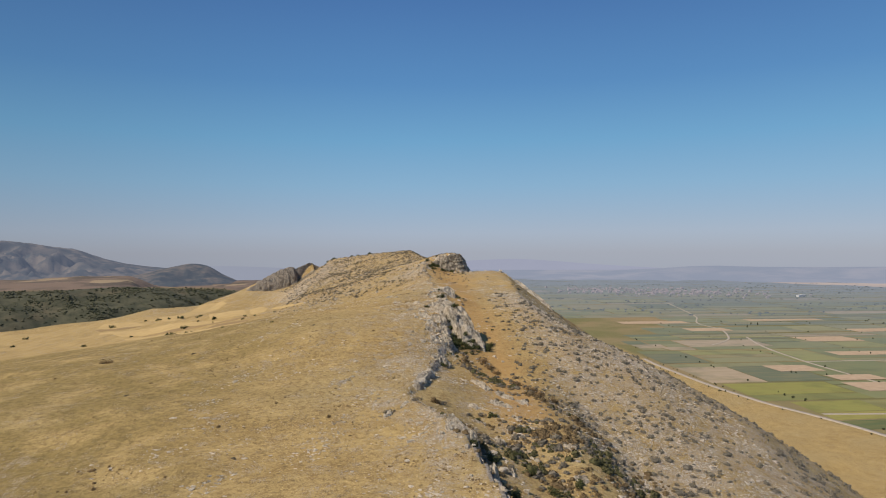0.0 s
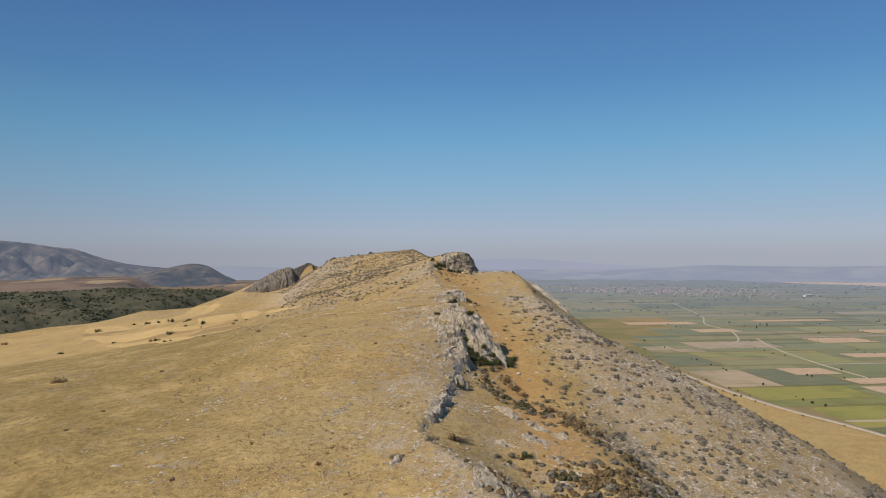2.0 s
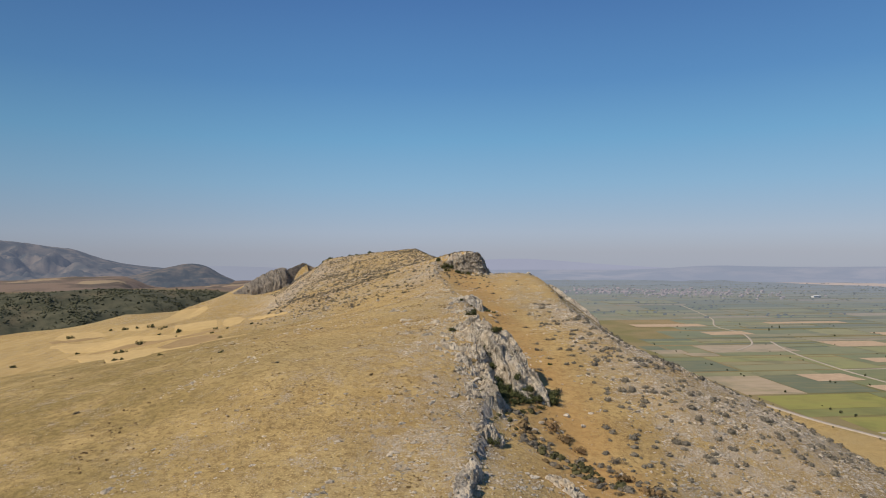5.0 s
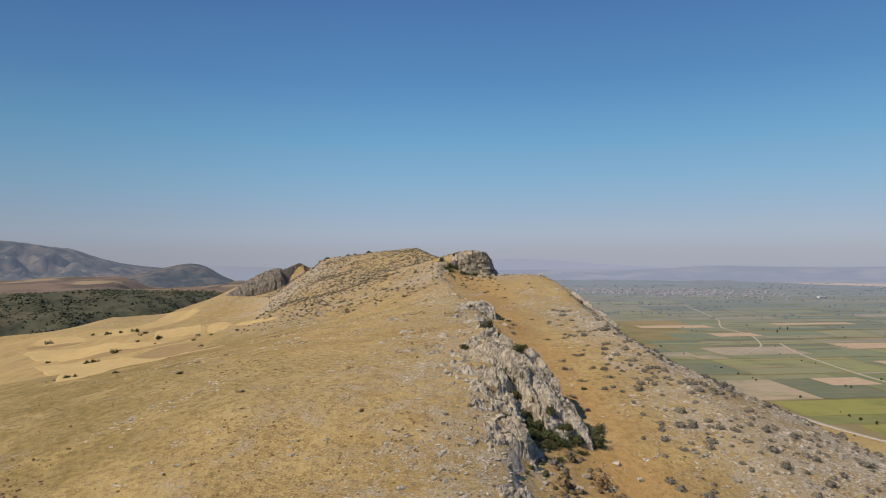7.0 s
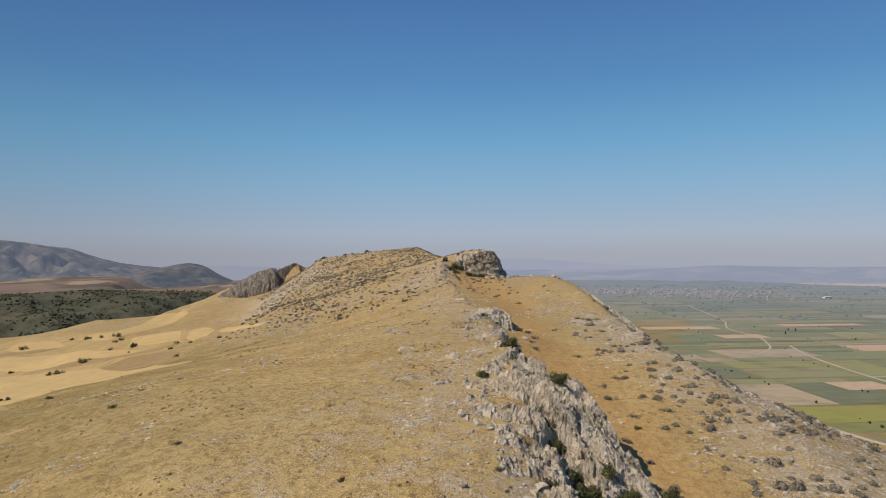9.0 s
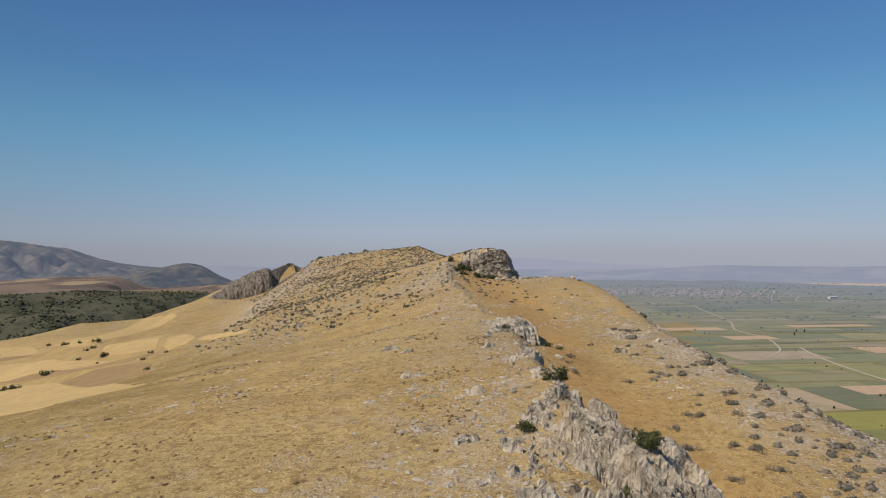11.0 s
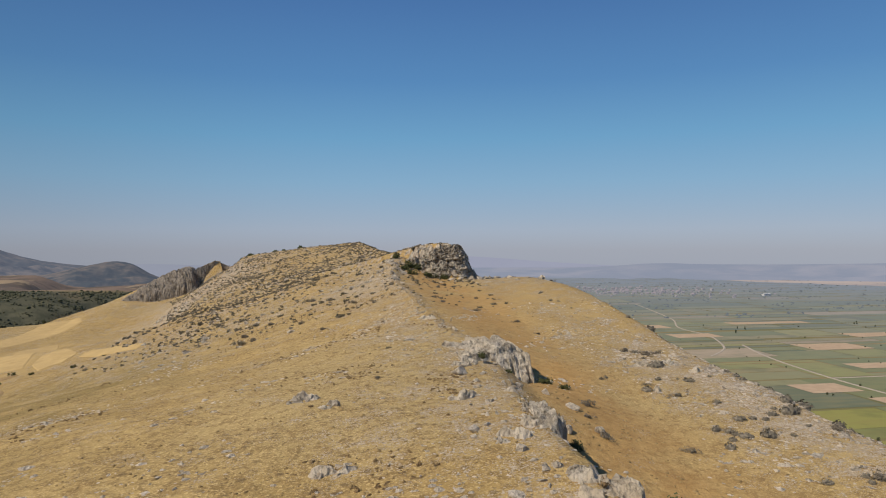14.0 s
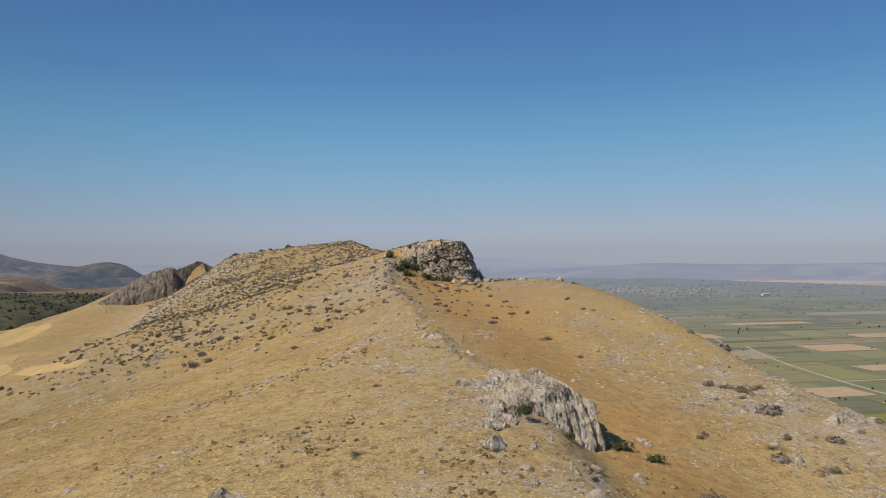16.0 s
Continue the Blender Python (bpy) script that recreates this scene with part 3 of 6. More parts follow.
def make_fields(name, per_object, haze_glow):
    """Crops and stubble; the far ones have painted haze that grows with distance."""
    m, nt, b = material(name, 0.95, 0.05)
    r = nt.nodes.new("ShaderNodeObjectInfo").outputs["Random"] if per_object else nt.nodes.new("ShaderNodeNewGeometry").outputs["Random Per Island"]
    cr = nt.nodes.new("ShaderNodeValToRGB")
    cr.color_ramp.interpolation = "CONSTANT"
    crops = [(0.0, (0.25, 0.24, 0.075)), (0.16, (0.165, 0.178, 0.066)), (0.30, (0.285, 0.255, 0.08)), (0.43, (0.195, 0.20, 0.08)), (0.54, (0.105, 0.13, 0.062)),
             (0.62, (0.235, 0.22, 0.10)), (0.74, (0.27, 0.225, 0.10)), (0.84, (0.40, 0.30, 0.19)), (0.88, (0.13, 0.14, 0.075)), (0.96, (0.34, 0.26, 0.165))]
    e = cr.color_ramp.elements
    while len(e) < len(crops):
        e.new(0.5)
    for el, (pos, c) in zip(e, crops):
        el.position, el.color = pos, (*c, 1)
    nt.links.new(r, cr.inputs[0])
    p = coords(nt)
    streak = noise_tex(nt, stretch(nt, p, 0.25, 1.2, 1), 0.12, 4, 0.6)
    blotch = noise_tex(nt, p, 0.025, 4, 0.6)
    col = mix(nt, calc(nt, "MULTIPLY", band(nt, streak, 0.38, 0.68), 0.4), cr.outputs[0], (0.24, 0.195, 0.075))
    col = mix(nt, calc(nt, "MULTIPLY", band(nt, blotch, 0.45, 0.7), 0.45), col, (0.11, 0.12, 0.055))
    nt.links.new(col, b.inputs["Base Color"])
    if haze_glow:
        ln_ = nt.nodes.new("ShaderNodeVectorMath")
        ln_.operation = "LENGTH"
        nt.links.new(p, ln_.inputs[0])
        # haze put into the colour: base darkens, bluish emission rises with distance
        painted_haze = calc(nt, "MULTIPLY", calc(nt, "SUBTRACT", ln_.outputs["Value"], 420.0), 0.00044, True)
        nt.links.new(mix(nt, painted_haze, col, (0.05, 0.055, 0.05)), b.inputs["Base Color"])
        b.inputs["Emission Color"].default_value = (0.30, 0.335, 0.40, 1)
        nt.links.new(calc(nt, "MULTIPLY", painted_haze, haze_glow), b.inputs["Emission Strength"])
    return m


FIELD_NEAR = make_fields("crop_fields", True, 0.0)
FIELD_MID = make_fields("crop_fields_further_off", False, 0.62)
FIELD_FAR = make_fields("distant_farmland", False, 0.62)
ROAD = simple("dusty_gravel", (0.43, 0.365, 0.285), (0.34, 0.285, 0.22), 0.6)
WHITE = simple("white_sheet_metal", (0.6, 0.6, 0.6), (0.5, 0.5, 0.5), 0.1)


def make_distance(name, lit, shade, haze, haze_glow, scale):
    """Far mountains and other far things; haze is painted on them as emission."""
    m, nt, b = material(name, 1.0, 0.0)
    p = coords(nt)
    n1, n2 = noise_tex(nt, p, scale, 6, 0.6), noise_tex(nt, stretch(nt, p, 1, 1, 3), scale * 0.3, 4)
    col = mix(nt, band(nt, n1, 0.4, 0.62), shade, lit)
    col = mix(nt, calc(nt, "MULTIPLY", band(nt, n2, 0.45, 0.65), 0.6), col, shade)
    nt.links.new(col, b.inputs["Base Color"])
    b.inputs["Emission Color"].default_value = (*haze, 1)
    b.inputs["Emission Strength"].default_value = haze_glow
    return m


# ---------------------------------------------------------------- building helpers
def part(name, data, parent, label=""):
    ob = new(name, data)
    ob.parent = parent
    return tagged(ob, label) if label else ob


def thing(name, at, label, category, group="", turn=0.0, size=1.0):
    ob = new(name)
    ob.location, ob.rotation_euler, ob.scale = at, (0, 0, turn), (size, size, size)
    ob.empty_display_size = 0.3
    return tagged(ob, label, category, group)


def ico(level):
    bm = bmesh.new()
    bmesh.ops.create_icosphere(bm, subdivisions=level, radius=1.0)
    v = np.array([w.co[:] for w in bm.verts])
    f = np.array([[w.index for w in q.verts] for q in bm.faces])
    bm.free()
    return v, f


ICO1, ICO2, ICO3 = ico(1), ico(2), ico(3)


def z_at(x, y):
    return float(height(np.array([x]), np.array([y]))[0])


def rock_mesh(name, size, seed, flute=1.0, level=ICO3, mat=ROCK):
    """A weathered block: square-shouldered, split by steep joints and runnels."""
    v, f = level
    r = np.random.default_rng(seed)
    w = v / (np.abs(v) ** 3.4).sum(1, keepdims=True) ** (1 / 3.4)
    # chop with joint planes
    for _ in range(11):
        n = r.normal(size=3) * (1, 1, 0.6)
        n /= np.linalg.norm(n)
        c = r.uniform(0.38, 0.85)
        over = np.maximum(w @ n - c, 0)
        w = w - over[:, None] * n
    p = w * np.asarray(size)
    ox, oy, oz = r.uniform(-50, 50, 3)
    lean = 0.35 * p[:, 2]
    big = fbm((p[:, 0] + lean) / 1.9 + ox, (p[:, 1] + lean) / 1.9 + oy, p[:, 2] / 5.5 + oz, 4, seed, True)
    fine = fbm((p[:, 0] + lean) / 0.55 + ox, (p[:, 1] + lean) / 0.55 + oy, p[:, 2] / 1.3 + oz, 3, seed + 9)
    amp = 0.20 * min(size) * flute
    p = p * (1 + ((big - 0.3) * amp + fine * 0.10 * min(size))[:, None] / np.linalg.norm(p, axis=1, keepdims=True).clip(0.3))
    return mesh_from(name, p, f, mat, False)


# ---------------------------------------------------------------- rock outcrops along the scarp
def cells(u, v, seed):
    """Cracked blocks: a random value for each block, and the distance to the next crack."""
    u, v = np.asarray(u, float), np.asarray(v, float)
    iu, iv = np.floor(u), np.floor(v)
    f1, f2, val = np.full(u.shape, 9.0), np.full(u.shape, 9.0), np.zeros(u.shape)
    zero = np.zeros_like(iu)
    for du in (-1, 0, 1):
        for dv in (-1, 0, 1):
            a, b = iu + du, iv + dv
            pu, pv = a + 0.1 + 0.8 * lattice(a, b, zero, seed), b + 0.1 + 0.8 * lattice(a, b, zero, seed + 1)
            d = np.hypot(u - pu, v - pv)
            nearer = d < f1
            f2 = np.where(nearer, f1, np.minimum(f2, d))
            val = np.where(nearer, lattice(a, b, zero, seed + 2), val)
            f1 = np.where(nearer, d, f1)
    return val, f2 - f1


def block_relief(x, y, seed, scale=1.0):
    """Relief of jointed limestone, about -1 to 1: slabs, cracks, runnels."""
    u, v = (0.86 * x + 0.5 * y) / scale, (-0.5 * x + 0.86 * y) / scale
    wu = u + 0.35 * fbm(x / 1.3, y / 1.3, octaves=2, seed=seed + 5)
    c1, g1 = cells(wu / 1.15, v / 2.6, seed)
    c2, g2 = cells(wu / 0.5 + 7, v / 1.0, seed + 20)
    fine = fbm(u * 2.6, v * 1.1, octaves=3, seed=seed + 8, ridged=True)
    return (c1 - 0.5) * 1.7 + (c2 - 0.5) * 0.8 - 1.3 * np.exp(-(g1 / 0.12) ** 2) - 0.6 * np.exp(-(g2 / 0.2) ** 2) + 0.35 * fine + 0.5 * vnoise(u * 4.3, v * 2.6, seed=seed + 31)


def shatter(p, seed, size, amp):
    """Split a rock surface (a grid of points) into uneven blocks, pushed in and out along its normals."""
    n = np.cross(np.gradient(p, axis=0), np.gradient(p, axis=1))
    n = n / np.linalg.norm(n, axis=-1, keepdims=True).clip(1e-9)
    n = np.where(n[..., 2:] < 0, -n, n)
    x, y, z = p[..., 0] / size, p[..., 1] / size, p[..., 2] / size
    w = 0.5 * fbm(x, y, z, octaves=2, seed=seed)
    c1, g1 = cells(0.8 * x + 0.75 * z + w, 0.6 * y - 0.5 * z + 0.3 * x, seed + 1)
    c2, g2 = cells(2.3 * (0.75 * y + 0.7 * z) + w, 1.7 * (0.7 * x - 0.6 * z), seed + 2)
    d = 1.3 * (c1 - 0.5) + 0.6 * (c2 - 0.5) - 1.0 * np.exp(-g1 / 0.09) - 0.4 * np.exp(-g2 / 0.1)
    return p + amp * d[..., None] * n


def scarp_rock(label, y0, y1, front, back, amp, lift, seed, rise=0.1, res=0.19):
    """Bedrock that breaks through the grass along the scarp and drops into the hollow.
    front, back: how far it reaches from the line; lift: how high its lip stands."""
    yy = np.arange(y0, y1, res)
    ee = np.concatenate([np.arange(-back - 2.5, -0.2, res), np.arange(-0.2, 2.0 * front + 1.6, 0.45 * res), np.arange(2.0 * front + 1.6, front + 4.2, res)])
    E, Y = np.meshgrid(ee, yy, indexing="ij")
    end = np.clip(np.minimum(Y - y0, y1 - Y) / 5.0, 0, 1)
    fr_ = front * (0.6 + 1.3 * fbm(Y / 4.5, Y * 0 + seed, octaves=4, seed=seed)) + 0.5
    X = scarp_x(Y) + E
    g = height(X, Y)
    lip = height(np.minimum(X, scarp_x(Y) - 0.3), Y) + lift * np.exp(-((E - fr_ * 0.5) / (0.6 * front + 1.2)) ** 2)
    rel = block_relief(X, Y, seed)
    drop = step(0.0, 0.8 + 1.4 * (lift > 0.12), E - fr_ + 0.18 * rel)
    low = height(X + 2.2, Y)
    foot = np.minimum(g, low) - 0.5
    z = lip * (1 - drop) + foot * drop + amp * rel * (1 - 0.6 * drop)
    m = np.clip((E + back) / (0.55 * back) + 1.1 * fbm(X / 2.6, Y / 2.6, octaves=3, seed=seed + 3), 0, 1) * np.clip(end * 1.4 + 0.5 * fbm(X / 3, Y / 3, seed=seed + 4), 0, 1)
    gaps = step(-0.32 + 0.24 * (lift < 0.12), -0.05 + 0.24 * (lift < 0.12), fbm(Y / 5.5, X / 9, octaves=3, seed=seed + 9) + 0.25 * (lift > 0.45))
    m = step(0.3, 0.7, m * (0.25 + 0.75 * gaps))
    z = (g - 0.45) * (1 - m) + (z + rise) * m
    face = np.sin(np.pi * np.clip(drop, 0, 1)) * m
    cb, gb = cells(Y / 1.3 + 0.3 * z, z / 1.1, seed + 40)
    X = X + face * (0.7 * (cb - 0.4) - 0.35 * np.exp(-gb / 0.1))
    X = X + 0.35 * drop * m * fbm(Y / 0.9, z / 1.6, octaves=3, seed=seed + 6) + 0.12 * fbm(X / 0.5, Y / 0.5, seed=seed + 7)
    P = shatter(np.stack([X, Y, z], -1), seed + 50, 1.3, 0.6 * amp)
    me_ = mesh_from("rock_outcrop", P.reshape(-1, 3), grid_faces(len(ee), len(yy)), ROCK, False)
    return tagged(new("rock_outcrop", me_), label, "rock", "limestone outcrops")


def rubble(y0, y1, n, size, seed, west=3.0, east=2.0):
    """Broken angular blocks lying along the lip and the foot of the scarp."""
    r = np.random.default_rng(seed)
    for _ in range(n):
        y = r.uniform(y0, y1)
        x = float(scarp_x(np.array([y]))[0]) + r.uniform(-west, east)
        s = size * r.lognormal(0, 0.35)
        ob = new("rock_block", rock_mesh("rock_block", (s * r.uniform(0.6, 1.2), s * r.uniform(0.8, 1.5), s * r.uniform(0.35, 0.8)), int(r.integers(1, 99999)), 1.3, ICO3, STONE))
        ob.location, ob.rotation_euler = (x, y, z_at(x, y) - 0.05 * s), (r.uniform(-0.3, 0.3), r.uniform(0.0, 0.5), r.uniform(-0.6, 0.6))
        tagged(ob, "angular grey limestone block at the scarp", "rock", "limestone blocks")


rubble(60, 96, 30, 0.3, 31)
rubble(98, 134, 44, 0.22, 32, 1.2, 1.2)
rubble(134, 180, 80, 0.34, 33, 7.0, 1.4)
rubble(180, 200, 34, 0.28, 34, 4.5, 1.2)
rubble(204, 220, 24, 0.28, 35, 4.5, 1.0)
rubble(220, 268, 34, 0.22, 36, 3.0, 1.0)
rubble(268, 320, 60, 0.3, 37, 3.0, 1.5)
scarp_rock("low grey limestone scarp with bushes at its foot", 58, 97, 0.5, 2.2, 0.26, 0.1, 201)
scarp_rock("low broken limestone ledge across the dry grass", 96, 134, 0.3, 1.1, 0.15, 0.03, 202)
scarp_rock("grey limestone rib with bushes along its foot", 130, 149, 0.6, 3.8, 0.34, 0.15, 203, 0.25)
scarp_rock("broken grey limestone rib beside a bushy cleft", 146, 171, 0.6, 6.0, 0.38, 0.25, 204, 0.3)
scarp_rock("cleft grey limestone ledge beside the red hollow", 167, 199, 0.5, 2.8, 0.28, 0.08, 205, 0.15)
scarp_rock("low grey limestone ledge in dry grass", 225, 246, 0.3, 1.5, 0.18, 0.0, 207)
scarp_rock("low stony rib below the peak", 292, 318, 0.4, 2.2, 0.28, 0.0, 208)


def crag_patch(label, cx, cy, rx, ry, turn, lift, amp, seed, res=0.17, steep=0.25, mat=ROCK):
    """A hump of jointed bedrock standing out of the ground, steep at its edge."""
    a = np.arange(-rx - 1.2, rx + 1.2, res)
    b = np.arange(-ry - 1.2, ry + 1.2, res)
    A, B = np.meshgrid(a, b, indexing="ij")
    c, s = math.cos(radians(turn)), math.sin(radians(turn))
    X, Y = cx + A * c - B * s, cy + A * s + B * c
    g = height(X, Y)
    d = np.hypot(A / rx, B / ry) + 0.22 * fbm(A / 1.7, B / 1.7, octaves=3, seed=seed)
    m = 1 - step(1 - steep, 1.0, d)
    rel = block_relief(X, Y, seed)
    z = g - 0.35 + m * (0.35 + lift * (1 - 0.45 * np.clip(d, 0, 1) ** 2)) + amp * rel * m
    X = X + 0.25 * m * fbm(Y / 0.8, z / 1.2, octaves=2, seed=seed + 1)
    Y = Y + 0.25 * m * fbm(X / 0.8, z / 1.2, octaves=2, seed=seed + 2)
    P = shatter(np.stack([X, Y, z], -1), seed + 50, 1.1, 0.6 * amp)
    me_ = mesh_from("rock_outcrop", P.reshape(-1, 3), grid_faces(len(a), len(b)), mat, False)
    return tagged(new("rock_outcrop", me_), label, "rock", "limestone outcrops")




def slab_rock(label, box, top, inside, dip, amp, seed, res=0.15):
    """A tilted rock: furrowed down its dip, split into long blocks, breaking off steeply at its outline."""
    a, b = np.arange(box[0], box[1], res), np.arange(box[2], box[3], res)
    X, Y = np.meshgrid(a, b, indexing="ij")
    along, down = -dip[1] * X + dip[0] * Y, dip[0] * X + dip[1] * Y
    wav = along + 0.5 * fbm(X / 2.5, Y / 2.5, octaves=3, seed=seed)
    c1, g1 = cells(wav / 1.5, down / 4.8, seed + 1)
    c2, g2 = cells(wav / 0.62 + 5, down / 1.7, seed + 2)
    fur = fbm(wav / 0.8, down / 4.5, octaves=4, seed=seed + 3, ridged=True)
    rel = 1.5 * (c1 - 0.5) + 0.55 * (c2 - 0.5) + 0.55 * fur - 1.1 * np.exp(-g1 / 0.07) - 0.45 * np.exp(-g2 / 0.09)
    d = inside(X, Y) + 0.35 * rel
    z = top(X, Y) + 0.25 + amp * rel * step(-0.6, 0.8, d) - 4.6 * np.maximum(-d, 0)
    z = np.maximum(z, height(X, Y) - 0.7)
    P = shatter(np.stack([X, Y, z], -1), seed + 50, 1.2, 0.4 * amp)
    me_ = mesh_from("rock_outcrop", P.reshape(-1, 3), grid_faces(len(a), len(b)), ROCK, False)
    return tagged(new("rock_outcrop", me_), label, "rock", "limestone outcrops")


def head_top(x, y):
    """Roof of the rock head above the hollow: it rises eastwards and falls off to the south."""
    return np.minimum(np.minimum(113.3 - 0.13 * np.maximum(15.6 - x, 0) - 0.5 * np.maximum(x - 15.8, 0), 113.3 - 1.15 * (215.6 - y) + 0.3 * (14 - x)), 113.4 - 0.1 * np.maximum(y - 222, 0))


def head_inside(x, y):
    east = lerp_table(y, [208, 212, 215, 218, 222, 226], [17.0, 17.0, 17.1, 17.2, 17.0, 16.4]) + 0.35 * fbm(y / 1.4, y * 0, octaves=3, seed=84)
    cleft = 0.9 - 1.2 * np.exp(-(((x - 15.2 - 0.15 * (y - 213)) / 0.35) ** 2)) * (1 - step(214.6, 216.2, y))
    return np.minimum(np.minimum(np.minimum(east - x, x - 10.6 + 0.7 * fbm(y / 1.3, x * 0 + 2, octaves=3, seed=85)), np.minimum(y - 212.4 + 0.7 * fbm(x / 1.2, x * 0, octaves=3, seed=86), 225.5 - y)), cleft)


slab_rock("large tilted grey limestone slab furrowed down its dip", (7.6, 21.4, 147.0, 176.5), slab_top, slab_inside, (0.62, -0.79), 0.75, 221)
slab_rock("sloping pale limestone head with a dark cleft", (9.2, 19.4, 210.5, 227.0), head_top, head_inside, (0.25, -0.97), 0.45, 225, 0.12)
crag_patch("tilted grey limestone fin among shrubs", 12.4, 153.6, 0.7, 1.5, -25, 1.5, 0.3, 222)
crag_patch("grey limestone rib with dark crevices", 7.0, 151.0, 1.7, 5.0, 14, 0.4, 0.36, 223)
crag_patch("jagged grey limestone ridge at the ledge", 8.6, 170.8, 4.6, 1.2, 60, 0.5, 0.36, 224)
crag_patch("low pale limestone hump in dry grass", 10.2, 213.4, 1.7, 1.3, 20, 0.3, 0.28, 226)
crag_patch("low grey limestone ledge with small shrubs", 11.2, 222.5, 3.0, 1.3, -30, 0.3, 0.22, 227, steep=0.7)
crag_patch("low grey limestone ledge with small shrubs", 11.2, 241.0, 3.2, 1.5, -35, 0.3, 0.22, 228, steep=0.7)
for k, (x, y, rx_, ry_, turn) in enumerate([(15.0, 124.0, 4.2, 1.6, -62), (18.5, 119.5, 4.2, 1.5, -60), (21.3, 115.3, 3.6, 1.2, -58), (17.0, 113.5, 3.0, 1.3, -40), (19.0, 107.0, 3.0, 1.1, -60), (21.5, 103.5, 2.2, 1.0, -40), (15.0, 97.5, 2.2, 1.0, -30), (18.5, 93.5, 2.4, 1.1, -40), (12.5, 105.0, 2.0, 1.1, -20), (25.0, 97.0, 2.0, 0.9, -40),
                                            (-1.6, 98.0, 1.6, 0.6, 50), (0.6, 101.6, 1.8, 0.6, 62), (12.5, 111.0, 1.8, 1.0, -30), (24.0, 88.0, 1.8, 0.9, -40), (14.0, 86.5, 1.6, 0.8, -40)]):
    crag_patch("pale weathered limestone pavement among bushes", x, y, rx_, ry_, turn, 0.3, 0.34, 240 + k, steep=0.45)
for k, (x, y, rx_, ry_, turn) in enumerate([(-1.0, 190.0, 2.2, 1.6, 20), (-3.5, 206.5, 2.0, 1.7, 60), (-1.5, 203.0, 1.5, 1.3, 10), (4.0, 178.0, 2.2, 1.4, 30), (2.0, 166.0, 2.0, 1.3, 10), (4.5, 160.0, 2.0, 1.4, 0), (9.0, 190.0, 2.2, 1.4, 30), (8.0, 201.0, 1.8, 1.2, 20), (33.0, 222.0, 4.0, 1.0, 0), (28.5, 212.5, 1.6, 1.0, 20), (36.5, 218.5, 1.8, 1.0, 20)]):
    crag_patch("small patch of bare pale limestone in dry grass", x, y, rx_, ry_, turn, 0.3, 0.26, 260 + k, steep=0.6)


def cliff_sheet(label, pts, seed, amp, cap, res):
    """A rock wall along a line; pts: x, y, foot z, top z. cap: how far its top runs back over the ground behind."""
    p = np.array(pts, float)
    ln = np.concatenate([[0], np.cumsum(np.hypot(*np.diff(p[:, :2], axis=0).T))])
    s = np.arange(0, ln[-1], res)
    x, y, lo, hi = (lerp_table(s, ln, p[:, k]) for k in range(4))
    tx, ty = np.gradient(x), np.gradient(y)
    tn = np.hypot(tx, ty)
    nx, ny = ty / tn, -tx / tn
    up = int(np.max(hi - lo) / res) + 2
    t = np.linspace(0, 1, up)[:, None]
    Z = (lo - 1.5)[None] + t * (hi - lo + 1.5)[None]
    S = np.broadcast_to(s, Z.shape)
    slant = S + 0.35 * Z
    out = 0.5 * amp * fbm(slant / 6, Z / 14, octaves=3, seed=seed, ridged=True)
    c1, g1 = cells(slant / 2.6, Z / 5.5, seed)
    c2, g2 = cells(slant / 0.9, Z / 2.2, seed + 3)
    out = out + amp * (0.9 * (c1 - 0.5) + 0.35 * (c2 - 0.5) - 0.8 * np.exp(-g1 / 0.08) - 0.3 * np.exp(-g2 / 0.1))
    out = out + 0.28 * (1 - t) * (hi - lo)[None]
    ends = np.clip(np.minimum(S, ln[-1] - S) / 3, 0, 1)
    out = out * ends - 1.0 * (1 - ends)
    X, Y = x[None] + nx[None] * out, y[None] + ny[None] * out
    rows = [np.stack([X, Y, Z], -1)]
    for k in range(1, 7):
        d = cap * k / 6
        xx, yy = x - nx * d + nx * out[-1] * (1 - k / 6), y - ny * d + ny * out[-1] * (1 - k / 6)
        g = height(xx, yy)
        zz = np.where(k == 6, g - 0.8, np.maximum(g + 0.15, hi - (hi - g) * (k / 6)) + 0.3 * amp * block_relief(xx, yy, seed + k) * (1 - k / 6))
        rows.append(np.stack([xx, yy, zz], -1)[None])
    v = shatter(np.concatenate(rows), seed + 50, 1.3, 0.42 * amp)
    me_ = mesh_from("cliff", v.reshape(-1, 3), grid_faces(v.shape[0], v.shape[1]), CLIFF, False)
    return tagged(new("cliff", me_), label, "cliff", "cliffs")


cliff_sheet("high grey limestone cliff of the flat-topped peak", [(12.5, 332, 117, 119.2), (15.6, 328.5, 115.0, 120.8), (17.4, 325.0, 113.6, 121.2), (19.0, 329.6, 113.4, 121.6), (20.4, 324.4, 113.4, 122.0), (22.6, 323, 113.8, 123.4), (25.6, 321.4, 114.2, 124.5), (28.6, 320.4, 114.6, 124.5), (30.6, 323.5, 114.6, 122.8), (31.6, 329, 113.6, 120.5), (32, 337, 111, 118)], 301, 1.05, 3.0, 0.22)
cliff_sheet("broken grey limestone spur beside the peak", [(15.2, 309, 112.0, 113.6), (14.2, 313, 112.2, 115.6), (13.4, 318, 112.6, 116.8), (12.6, 324, 113.6, 117.8), (11.5, 331, 116, 119.2)], 302, 0.8, 2.5, 0.25)


